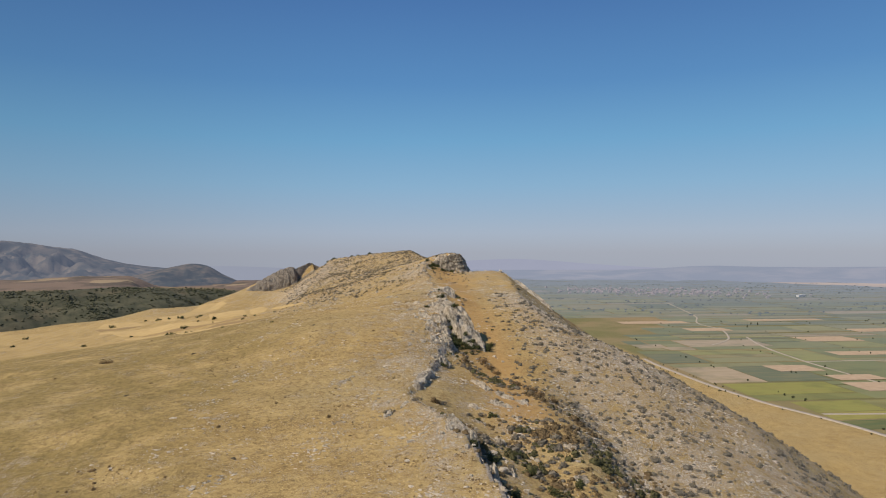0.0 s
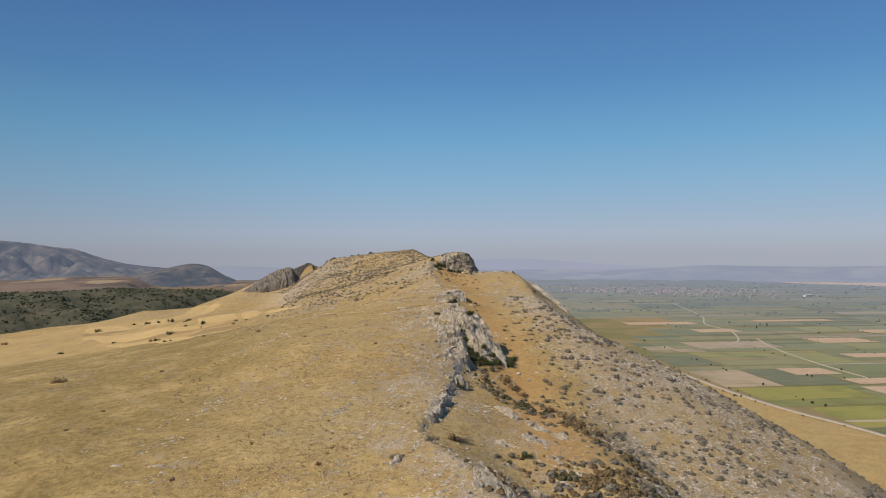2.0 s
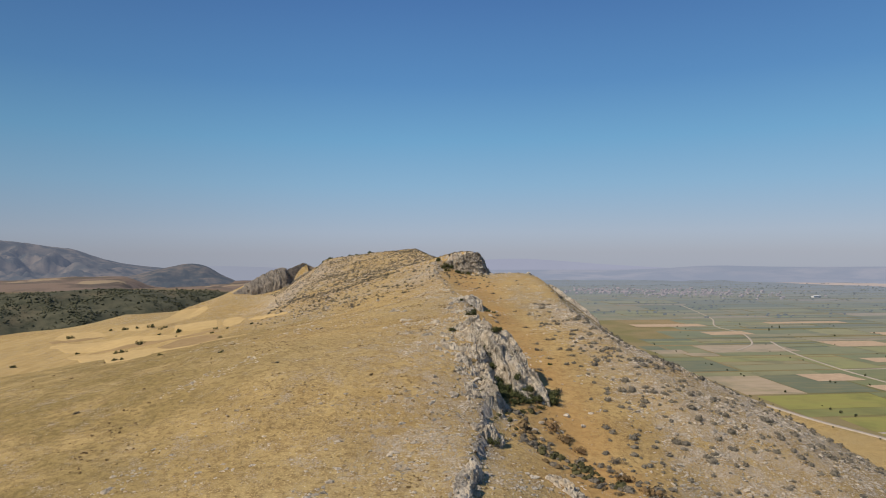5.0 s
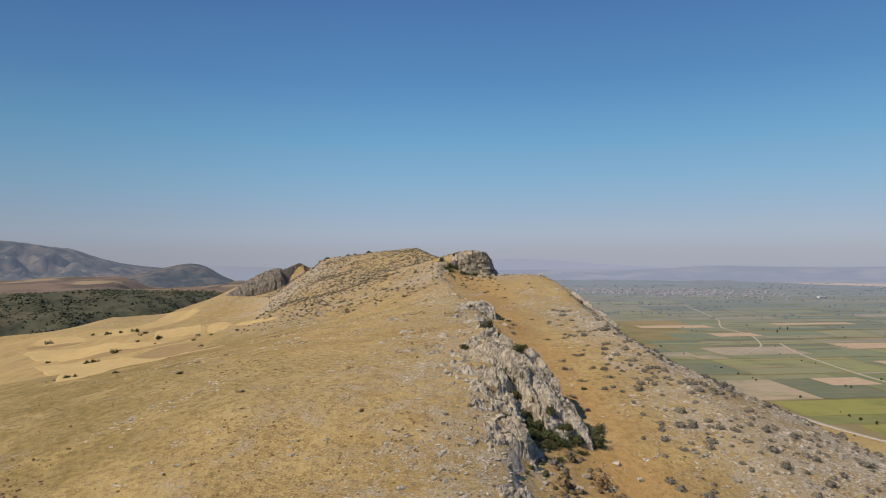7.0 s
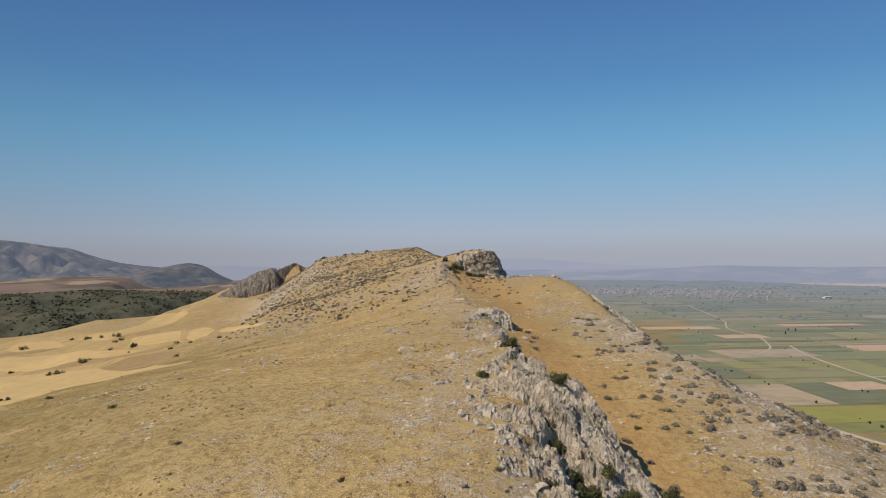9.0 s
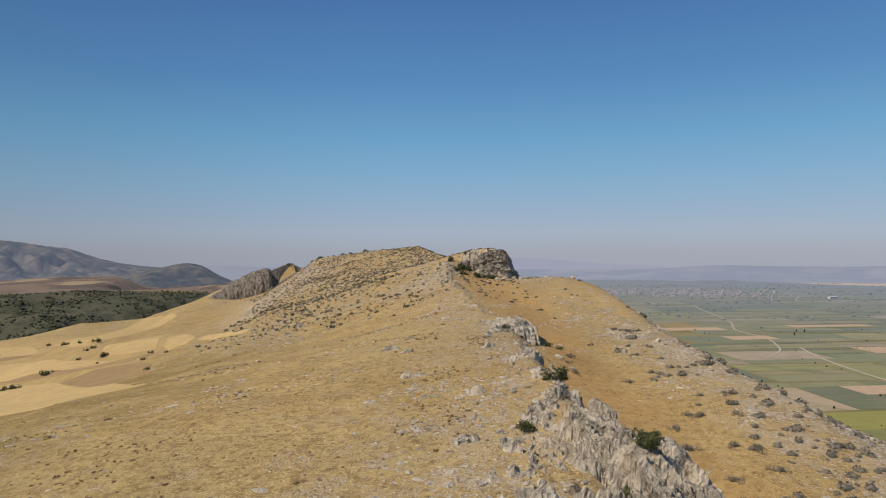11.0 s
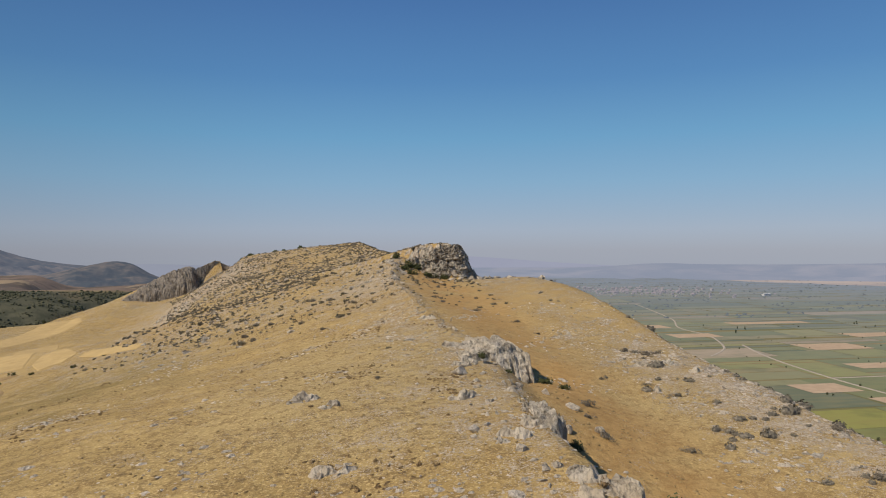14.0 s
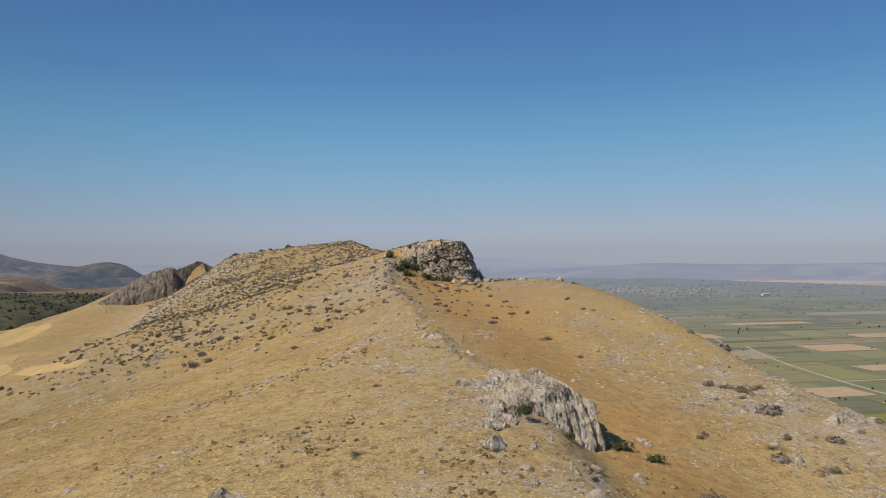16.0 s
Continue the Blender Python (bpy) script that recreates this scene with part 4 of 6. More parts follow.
def crag_dome(label, seed, res=0.45):
    """A rounded furrowed crag that leans against the end of the spur, steep on its east side."""
    xs_, ys_ = np.arange(-136, -81, res), np.arange(541, 576, res)
    X, Y = np.meshgrid(xs_, ys_, indexing="ij")
    wx = X + 2.2 * fbm(X / 7, Y / 7, octaves=3, seed=seed)
    top = lerp_table(wx, [-136, -130, -122, -117, -111, -102.5, -95, -91, -88, -86, -84, -80], [85, 90, 96.8, 101, 105, 109.6, 112.8, 113.4, 111, 105, 100, 95])
    foot = lerp_table(X, [-136, -130, -119, -110, -102, -93, -85, -80], [86, 90, 93.2, 94.4, 96, 99, 102, 104]) - 0.8
    slant = X + 0.8 * (Y - 548)
    furrow = fbm(slant / 3.2, Y / 16, octaves=4, seed=seed + 1, ridged=True)
    c1, g1 = cells(slant / 3.4, Y / 5.5, seed + 2)
    c2, g2 = cells(slant / 1.3, Y / 2.4, seed + 3)
    s = np.clip((Y - 547.5 + 2.0 * fbm(X / 9, Y / 9, octaves=3, seed=seed + 4)) / 12.5, 0, 1)
    rise = np.sqrt(1 - (1 - s) ** 2.2)
    rough = np.sin(np.pi * np.clip(0.12 + 0.8 * s, 0, 1))
    z = foot + (top - foot) * rise + 0.75 * rough * (1.7 * furrow + 1.5 * (c1 - 0.5) + 1.0 * (c2 - 0.5) - 1.6 * np.exp(-g1 / 0.09) - 0.8 * np.exp(-g2 / 0.12))
    z = z - 1.6 * np.maximum(549 - Y, 0) - 0.7 * np.maximum(Y - 566, 0) - 3.0 * (1 - step(0, 4, X + 134))
    P = shatter(np.stack([X, Y, z], -1), seed + 50, 3.4, 0.6)
    me_ = mesh_from("crag", P.reshape(-1, 3), grid_faces(len(xs_), len(ys_)), SHADED_ROCK, False)
    return tagged(new("crag", me_), label, "crag", "cliffs")


cliff_sheet("rocky limestone rim breaking off the grassy shoulder", [(x, y, z_at(x + 2.5, y) - 1.2, z_at(x, y) + 1.3 + 0.7 * math.sin(y * 1.7)) for x, y in ((61, 268), (58.5, 275), (55, 282), (51.5, 289), (49, 295), (47.5, 301))], 304, 0.7, 2.2, 0.25)
# dark rocks stand in for the shaded notch beside the crag
for k, (x, y, rx_, ry_) in enumerate([(-84.5, 555.0, 5.0, 5.0), (-79.0, 553.0, 6.0, 7.0), (-73, 556, 5.0, 5.5)]):
    crag_patch("grey rock beside the far crag, darkened for its shaded notch", x, y, rx_, ry_, 10, 0.5, 0.5, 320 + k, res=0.4, steep=0.6, mat=SHADED_ROCK)
for k, (x, y, rx_, ry_, turn, lift) in enumerate([(30.8, 322.6, 2.4, 2.6, 0, 2.6), (32.6, 326.0, 2.2, 3.0, 10, 2.0), (34.4, 322.6, 2.2, 2.0, -30, 0.9), (36.8, 325.5, 2.4, 1.8, -30, 0.8)]):
    crag_patch("broken grey rock stepping down from the cliff", x, y, rx_, ry_, turn, lift, 0.5, 330 + k, steep=0.7, mat=CLIFF)
crag_dome("rounded furrowed grey limestone crag on the far spur", 303)
for k, (x, y, rx_, ry_, turn) in enumerate([(46, 307, 2.2, 1.4, -60), (48.5, 301, 2.4, 1.3, -65), (51.5, 294, 2.6, 1.4, -68), (54.5, 286, 2.8, 1.5, -66), (58, 277, 2.6, 1.5, -70), (60.5, 268, 2.4, 1.3, -75), (47.5, 303.5, 1.2, 0.8, 10), (56.5, 281, 1.3, 0.9, 20)]):
    crag_patch("rocky limestone rim of the grassy shoulder", x, y, rx_, ry_, turn, 0.9, 0.5, 290 + k, steep=0.4)
for k, (x, y, rx_, ry_, turn) in enumerate([(32.5, 322.5, 2.6, 1.8, -40), (34.5, 325.5, 2.2, 1.6, -50), (24.5, 318.6, 2.4, 1.0, -20), (9.5, 322, 3.0, 1.6, 60), (8.0, 312, 2.4, 1.2, 70), (5.0, 306, 2.0, 1.0, 40), (10.5, 303, 2.0, 1.2, 80)]):
    crag_patch("broken pale limestone below the peak", x, y, rx_, ry_, turn, 0.35, 0.45, 310 + k, steep=0.5)


def boulders(label, places, seed):
    r = np.random.default_rng(seed)
    for x, y, s in places:
        ob = new("boulder", rock_mesh("boulder", (s * r.uniform(0.8, 1.2), s * r.uniform(0.8, 1.3), s * r.uniform(0.6, 0.9)), int(seed + x * 31 + y), 1.3, ICO3, STONE))
        ob.location, ob.rotation_euler = (x, y, z_at(x, y) + 0.12 * s), (r.uniform(-0.3, 0.3), r.uniform(-0.3, 0.3), r.uniform(0, 6))
        tagged(ob, label, "boulder", "boulders")


boulders("grey limestone boulder lying in dry grass", [(16.4, 207.6, 0.45), (14.0, 207.0, 0.35), (13.0, 205.4, 0.3), (17.8, 204.6, 0.5), (12.0, 202.0, 0.4), (15.8, 199.8, 0.45), (18.4, 200.6, 0.4), (10.0, 204.0, 0.3), (20.6, 146.0, 0.5), (22.0, 143.0, 0.4), (16.0, 142.0, 0.5),
                                                        (14.6, 139.0, 0.5), (33.5, 318.5, 1.0), (35.2, 316.5, 0.8), (31.0, 316.8, 1.1), (28.0, 316.0, 0.8), (37.5, 317.0, 0.9), (25.5, 315.0, 0.7), (22.0, 308.5, 0.6), (26.0, 311.0, 0.5), (40.0, 314.0, 0.7), (13.5, 86.0, 0.7), (15.5, 82.0, 0.6), (12.6, 91.0, 0.5)], 400)


# ---------------------------------------------------------------- scattered stones
def scatter(n, x0, x1, y0, y1, dens, seed):
    """Random places, kept in the measure of a density field."""
    r = np.random.default_rng(seed)
    x, y = r.uniform(x0, x1, n), r.uniform(y0, y1, n)
    k = r.random(n) < dens(x, y)
    return x[k], y[k], r


def litter(name, x, y, size, r, template, mat, flat=(1, 1, 0.6), sink=0.2, smooth=False, jitter=0.25):
    """Many small pieces in one mesh."""
    v, f = template
    n, k = len(x), len(v)
    z = height(x, y)
    a = r.uniform(0, 6.283, n)
    s = np.asarray(size)[:, None, None] * np.asarray(flat) * r.uniform(0.75, 1.3, (n, 1, 3))
    p = v[None] * s * (1 + jitter * r.normal(size=(n, k, 1)))
    c, q = np.cos(a)[:, None], np.sin(a)[:, None]
    px, py = p[..., 0] * c - p[..., 1] * q, p[..., 0] * q + p[..., 1] * c
    out = np.stack([px + x[:, None], py + y[:, None], p[..., 2] + z[:, None] - sink * np.asarray(size)[:, None] + 0.0], -1)
    faces = (f[None] + (np.arange(n) * k)[:, None, None]).reshape(-1, f.shape[1])
    return mesh_from(name, out.reshape(-1, 3), faces, mat, smooth)


ICO0 = ico(1)
stone_density = lambda x, y: np.clip(rockiness(x, y) - 0.12, 0, 1) ** 1.5 * np.clip(0.15 + 1.4 * fbm(x / 5, y / 5, octaves=3, seed=77) + 0.3, 0, 1)
sx_, sy_, sr_ = scatter(420000, -45, 70, 66, 260, stone_density, 5)
# shattered pavements: dense patches of flat pieces along the grain of the rock
pat = np.random.default_rng(64)
nest_x, nest_y = pat.uniform(-34, 62, 420), pat.uniform(70, 262, 420)
keep_ = pat.random(420) < np.clip(0.25 + 1.3 * (rockiness(nest_x, nest_y) - 0.1), 0, 1)
nest_x, nest_y = nest_x[keep_], nest_y[keep_]
per = pat.integers(20, 80, len(nest_x))
near_ = np.repeat(np.arange(len(nest_x)), per)
long_, wide_ = pat.normal(0, 1, len(near_)) * pat.uniform(1.2, 4.5, len(nest_x))[near_], pat.normal(0, 1, len(near_)) * pat.uniform(0.7, 2.4, len(nest_x))[near_]
sx_ = np.concatenate([sx_, nest_x[near_] + 0.5 * long_ + 0.86 * wide_])
sy_ = np.concatenate([sy_, nest_y[near_] + 0.86 * long_ - 0.5 * wide_])
sizes_ = np.concatenate([sr_.lognormal(-2.2, 0.5, len(sx_) - len(near_)).clip(0.05, 0.5), pat.lognormal(-1.95, 0.5, len(near_)).clip(0.06, 0.45)])
tagged(new("loose_stones", litter("loose_stones", sx_, sy_, sizes_, sr_, ICO0, STONE, (1, 1.2, 0.5))), "pale loose limestone pieces strewn over dry grass", "stones", kind="stuff")
hx_, hy_, hr_ = scatter(60000, -125, 45, 265, 575, lambda x, y: np.clip(rockiness(x, y) - 0.25, 0, 1) * step(-0.05, 0.3, fbm(x / 22, y / 22, octaves=3, seed=78)) * np.where(hill_far(x, y) > 92, 1, 0.15), 6)
tagged(new("hill_stones", litter("hill_stones", hx_, hy_, hr_.lognormal(-1.2, 0.45, len(hx_)).clip(0.14, 0.9), hr_, ICO0, CLIFF)), "grey boulders strewn over the summit hill", "stones", kind="stuff")


# ---------------------------------------------------------------- shrubs
def leaf_cloud(seed, n, leaf, dome=True, lumps=7, squash=0.62):
    """Small leaf faces spread through a lumpy crown of radius one."""
    r = np.random.default_rng(seed)
    c = r.normal(size=(lumps, 3)) * (0.46, 0.46, 0.22)
    c[:, 2] = np.abs(c[:, 2]) + 0.12 if dome else c[:, 2]
    rad = r.uniform(0.34, 0.6, lumps)
    i = r.integers(0, lumps, n)
    d = r.normal(size=(n, 3))
    d /= np.linalg.norm(d, axis=1, keepdims=True)
    p = c[i] + d * (rad[i] * r.uniform(0.72, 1.05, n))[:, None]
    p[:, 2] = p[:, 2] * (squash / 0.62)
    if dome:
        p[:, 2] = np.abs(p[:, 2])
    u = np.cross(d, r.normal(size=(n, 3)))
    u /= np.linalg.norm(u, axis=1, keepdims=True)
    w = np.cross(d, u) + 0.5 * d * r.normal(size=(n, 1))
    s = leaf * r.uniform(0.6, 1.4, (n, 1))
    q = np.stack([p - u * s * 0.6, p + w * s * 0.5 + d * s * 0.2, p + u * s * 0.6, p - w * s * 0.5 - d * s * 0.15], 1)
    return q.reshape(-1, 3), np.arange(n * 4).reshape(-1, 4)


def stems(seed, n=5, h=0.45, spread_=0.5, thick=0.045):
    """Bent woody stems from one foot."""
    r = np.random.default_rng(seed)
    v, f = [], []
    for k in range(n):
        a = 6.283 * k / n + r.uniform(-0.4, 0.4)
        tip = np.array([math.cos(a) * spread_ * r.uniform(0.5, 1), math.sin(a) * spread_ * r.uniform(0.5, 1), h * r.uniform(0.7, 1.2)])
        rings = []
        for t, w in ((-0.25, 1.2), (0.45, 0.7), (1.0, 0.2)):
            ctr = tip * (t, t, t) + np.array([0, 0, 0.06 * t])
            rings.append([ctr + w * thick * np.array([math.cos(b), math.sin(b), 0]) for b in (0, 1.57, 3.14, 4.71)])
        o = len(v)
        v += [p for ring in rings for p in ring]
        for j in range(2):
            f += [(o + 4 * j + i, o + 4 * j + (i + 1) % 4, o + 4 * j + 4 + (i + 1) % 4, o + 4 * j + 4 + i) for i in range(4)]
    return np.array(v), np.array(f)


def shrub_kind(mat, leaf_n, leaf, label, category, group, squash, seeds):
    out = []
    for s in seeds:
        ob = thing("shrub", (0, 0, -500), label, category, group)
        part("foliage", mesh_from("foliage", *leaf_cloud(s, leaf_n, leaf, True, 9, squash), mat, False), ob)
        part("stem", mesh_from("stem", *stems(s), BARK), ob, "bare grey woody stems")
        out.append(ob)
    return out


GREYS = shrub_kind(GREY_LEAF, 700, 0.11, "rounded grey cushion shrub on stony dry grass", "shrub", "cushion shrubs", 0.6, (1, 2, 3))
OAKS = shrub_kind(GREEN_LEAF, 460, 0.17, "dark round oak bush standing in straw stubble", "bush", "field oaks", 0.9, (14, 15))
GREENS = shrub_kind(GREEN_LEAF, 900, 0.12, "dark green evergreen shrub beside limestone rocks", "shrub", "evergreen shrubs", 0.72, (4, 5, 6))
BROWNS = shrub_kind(BROWN_LEAF, 380, 0.16, "dry brown shrub on the stony slope", "shrub", "dry shrubs", 0.6, (7, 8))
placed = random.Random(3)


def plant(kinds, x, y, radius, up=0.0):
    k = kinds[placed.randrange(len(kinds))]
    m = Matrix.Translation((x, y, z_at(x, y) - 0.06 * radius + up)) @ Matrix.Rotation(placed.uniform(0, 6.28), 4, "Z") @ Matrix.Diagonal((radius, radius * placed.uniform(0.85, 1.15), radius * placed.uniform(0.85, 1.1), 1))
    c = copy_thing(k, Matrix.Identity(4))
    c.matrix_basis = m
    return c


for x, y, s, up in [(10.8, 174.4, 1.3, 0.9), (6.4, 166.6, 1.0, 0.2), (11.6, 165.4, 0.9, 0.3), (12.4, 162.6, 0.9, 0.3), (11.0, 158.6, 1.2, 0.2), (11.6, 156.0, 1.4, 0.2), (12.0, 153.4, 0.9, 0.1), (13.4, 150.4, 1.3, 0.1), (15.0, 150.0, 1.0, 0.1),
                    (11.4, 150.4, 1.2, 0.0), (12.2, 148.2, 1.3, 0.0), (13.6, 146.6, 1.0, 0.0), (15.6, 149.2, 1.0, 0.0), (17.4, 149.8, 1.2, 0.0), (20.0, 151.2, 1.6, 0.0), (19.6, 149.6, 1.3, 0.0), (10.6, 146.4, 1.1, 0.0), (10.2, 143.4, 1.0, 0.0), (20.6, 153.4, 1.2, 0.0),
                    (18.6, 214.6, 0.9, 0.0), (19.8, 212.6, 0.7, 0.0), (12.2, 213.4, 0.7, 0.5), (14.4, 212.2, 0.5, 0.1), (8.2, 132.0, 0.9, 0.0), (9.4, 134.6, 1.1, 0.0), (23.2, 168.3, 0.5, 0.0)]:
    plant(GREENS, x, y, 0.72 * s, up)
for x, y, s in [(13.2, 161.4, 1.0), (12.6, 160.0, 0.9), (11.4, 157.4, 1.2), (11.9, 155.6, 1.2), (10.6, 154.4, 1.0), (12.6, 152.6, 1.0), (11.4, 151.8, 1.2), (13.4, 150.8, 1.1), (14.8, 151.2, 0.9), (11.6, 149.6, 1.3), (16.2, 149.8, 1.0), (12.4, 147.8, 1.3), (14.2, 148.8, 1.0), (15.2, 147.6, 1.1), (17.2, 148.8, 1.2), (10.0, 148.6, 0.9), (10.6, 144.6, 1.0)]:
    inside_ = float(slab_inside(np.array([x]), np.array([y]))[0])
    plant(GREENS, x, y, 0.8 * s, max(0.0, float(slab_top(np.array([x]), np.array([y]))[0]) + 0.3 - z_at(x, y)) if inside_ > 0.2 else 0.25)
for x, y, s in [(12.5, 148.0, 0.8), (13.8, 149.2, 0.75), (15.2, 147.8, 0.8), (16.4, 149.4, 0.85), (12.0, 146.2, 0.65), (14.0, 144.0, 0.6), (17.2, 147.2, 0.6)]:
    plant(GREENS, x, y, 0.8 * s)
for x, y, s in [(13.2, 147.4, 0.6), (15.6, 146.2, 0.65), (16.8, 145.6, 0.55), (12.6, 143.8, 0.5), (14.4, 148.0, 0.5), (11.0, 143.0, 0.5)]:
    plant(GREYS, x, y, 0.72 * s)
for x, y, s in [(15.7, 319.5, 1.9), (14.0, 316, 1.6), (17.5, 318.5, 2.0), (21, 319, 1.7), (24.5, 318.8, 1.6), (19.5, 316, 1.5), (15.0, 311, 1.3), (13.2, 329.5, 1.8), (14.4, 190.5, 0.9), (13.6, 184.0, 0.9), (15.6, 197.5, 0.7),
                (14.7, 108.1, 0.8), (12.2, 105.8, 0.7), (9.2, 86.5, 1.2), (11.0, 83.0, 1.3), (13.5, 79.0, 1.3), (8.8, 90.5, 1.0), (14.8, 74.5, 1.2), (17.0, 88.0, 1.1), (20.0, 84.0, 1.3), (16.2, 93.5, 0.9), (23.5, 86.5, 1.1), (12.0, 88.5, 1.0)]:
    plant(GREENS, x, y, 0.8 * s)
for x, y, s in [(10.9, 160.4, 0.9), (10.7, 172.6, 0.8), (5.4, 147.7, 0.6), (7.8, 158.3, 0.6), (20.8, 164.6, 0.9), (21.4, 160.0, 0.7), (28.0, 186.1, 0.8), (26.7, 186.5, 0.7), (27.6, 178.5, 0.8), (29.1, 177.4, 0.9), (33.6, 191.3, 0.9),
                (38.1, 200.5, 0.9), (24.0, 183.0, 0.7), (24.9, 198.8, 0.7), (22.9, 178.0, 0.9), (23.8, 171.6, 0.7), (21.6, 155.0, 1.0), (28.3, 172.7, 0.8), (32.8, 228.9, 0.75), (33.6, 228.0, 0.7), (34.7, 226.9, 0.95), (36.3, 227.4, 0.75)]:
    plant(GREYS, x, y, 0.72 * s)
for x, y, s in [(19.6, 206.6, 0.75), (18.6, 203.4, 0.55), (18.8, 200.0, 0.8), (25.2, 217.2, 0.45), (33.3, 225.0, 0.4), (28.8, 214.8, 0.5), (30.8, 216.0, 0.55), (30.3, 211.0, 0.6), (24.6, 247.7, 0.8), (25.5, 240.3, 0.55), (-3.3, 290.0, 1.1),
                (-3.7, 258.5, 0.75), (2.5, 210.3, 0.4), (-14.3, 284.6, 1.1), (-17.8, 290.1, 1.2), (-18.2, 278.1, 1.1), (-17.3, 267.9, 1.3), (-15.8, 268.6, 1.0), (1.5, 278.6, 1.0), (-8.0, 272.8, 0.9), (-8.1, 299.2, 1.2), (20.4, 257.8, 0.8),
                (4.3, 226.8, 0.45), (46.8, 302.5, 0.9), (45.0, 296.0, 0.8), (48.2, 292.0, 0.8)]:
    plant(GREYS, x, y, 0.72 * s)
for x, y, s in [(-2.0, 98.6, 0.9), (2.2, 102.3, 0.9), (5.5, 107.5, 1.3), (6.6, 107.9, 1.0), (10.9, 107.0, 0.8), (12.8, 107.9, 0.9), (16.8, 115.8, 0.7), (21.8, 130.9, 0.8), (17.5, 141.5, 1.4), (23.1, 133.3, 0.9), (-63.6, 149.2, 1.3), (-20.0, 154.6, 0.5),
                (-46.3, 115.6, 0.5), (-20.5, 83.9, 0.4), (-44.7, 147.3, 0.5), (18.6, 139.0, 1.3), (19.8, 136.5, 1.1), (22.6, 128.0, 1.2), (24.2, 125.0, 1.3), (25.6, 122.6, 1.2), (27.5, 120.0, 1.2)]:
    plant(BROWNS if s > 1.05 else GREYS, x, y, 0.8 * s)

# the rest of the scrub
def cushion(seed, n, leaf, squash, core=ICO2):
    """A rounded cushion of small leaf faces round a closed inner dome, all triangles."""
    r = np.random.default_rng(seed)
    d = r.normal(size=(n, 3))
    d[:, 2] = np.abs(d[:, 2])
    d /= np.linalg.norm(d, axis=1, keepdims=True)
    far = (0.86 + 0.2 * fbm(d[:, 0] * 2.2, d[:, 1] * 2.2, octaves=2, seed=seed) + r.uniform(-0.1, 0.1, n))[:, None]
    p = d * far * (1, 1, squash * 1.35)
    u = np.cross(d, r.normal(size=(n, 3)))
    u /= np.linalg.norm(u, axis=1, keepdims=True)
    w = np.cross(d, u) * 0.8 + 0.45 * d * r.normal(size=(n, 1))
    k = leaf * r.uniform(0.6, 1.3, (n, 1))
    v = np.stack([p - u * k * 0.6, p + w * k * 0.6, p + u * k * 0.6, p - w * k * 0.6], 1).reshape(-1, 3)
    f = np.arange(4 * n).reshape(-1, 4)
    cv, cf = core
    cv = cv * (0.8, 0.8, 0.72 * squash * 1.35)
    tri = np.concatenate([f[:, [0, 1, 2]], f[:, [0, 2, 3]]])
    return np.concatenate([v, cv]), np.concatenate([tri, cf + len(v)])


GREY_T, BROWN_T, GREEN_T = cushion(31, 70, 0.34, 0.6), cushion(32, 70, 0.34, 0.6), cushion(33, 70, 0.36, 0.7)
SOFT_T = cushion(36, 84, 0.23, 0.6, ICO1)
SMALL_T = cushion(35, 14, 0.5, 0.55, ICO1)
OLIVE_LEAF = make_leaf("olive_thicket_leaves", (0.075, 0.075, 0.03), (0.13, 0.12, 0.05), (0.10, 0.085, 0.045))


def scrub(name, label, x, y, size, r, template, mat):
    ob = tagged(new(name, litter(name, x, y, size, r, template, mat, (1, 1, 1), 0.06, False, 0.0)), label, "shrubs", kind="stuff")
    return ob


flank_density = lambda x, y: step(24 - 10 * (1 - step(132, 150, y)), 31 - 8 * (1 - step(132, 150, y)), x) * (1 - step(85, 120, x)) * (1 - 0.94 * step(195, 225, y)) * (0.35 + 0.9 * np.clip(fbm(x / 11, y / 11, seed=51) + 0.25, 0, 1)) * 0.5
ax_, ay_, ar_ = scatter(16000, 14, 118, 72, 300, flank_density, 8)
scrub("slope_scrub", "small grey cushion shrubs dotted over the stony flank", ax_, ay_, ar_.lognormal(-0.98, 0.42, len(ax_)).clip(0.16, 0.85), ar_, SOFT_T, GREY_LEAF)
hill_density = lambda x, y: np.where(hill_far(x, y) > 95, 1, 0.0) * (0.3 + np.clip(fbm(x / 16, y / 16, seed=52) + 0.3, 0, 1)) * 0.5 * (1 - 0.75 * np.exp(-((x - 8) / 22) ** 2 - ((y - 305) / 38) ** 2)) * step(262, 290, y + 0.4 * x) * (0.65 + 0.35 * step(310, 390, y - 0.6 * x))
bx_, by_, br_ = scatter(64000, -118, 30, 262, 575, hill_density, 9)
pale = br_.random(len(bx_)) < 0.35
for pick, name_, label_, mat_ in ((pale, "hill_scrub", "grey cushion shrubs dotted over the summit hill", GREY_LEAF), (~pale, "dark_hill_scrub", "dark thorny shrubs dotted over the summit hill", HILL_LEAF)):
    scrub(name_, label_, bx_[pick], by_[pick], br_.lognormal(-1.2, 0.42, pick.sum()).clip(0.14, 0.85), br_, SMALL_T, mat_)


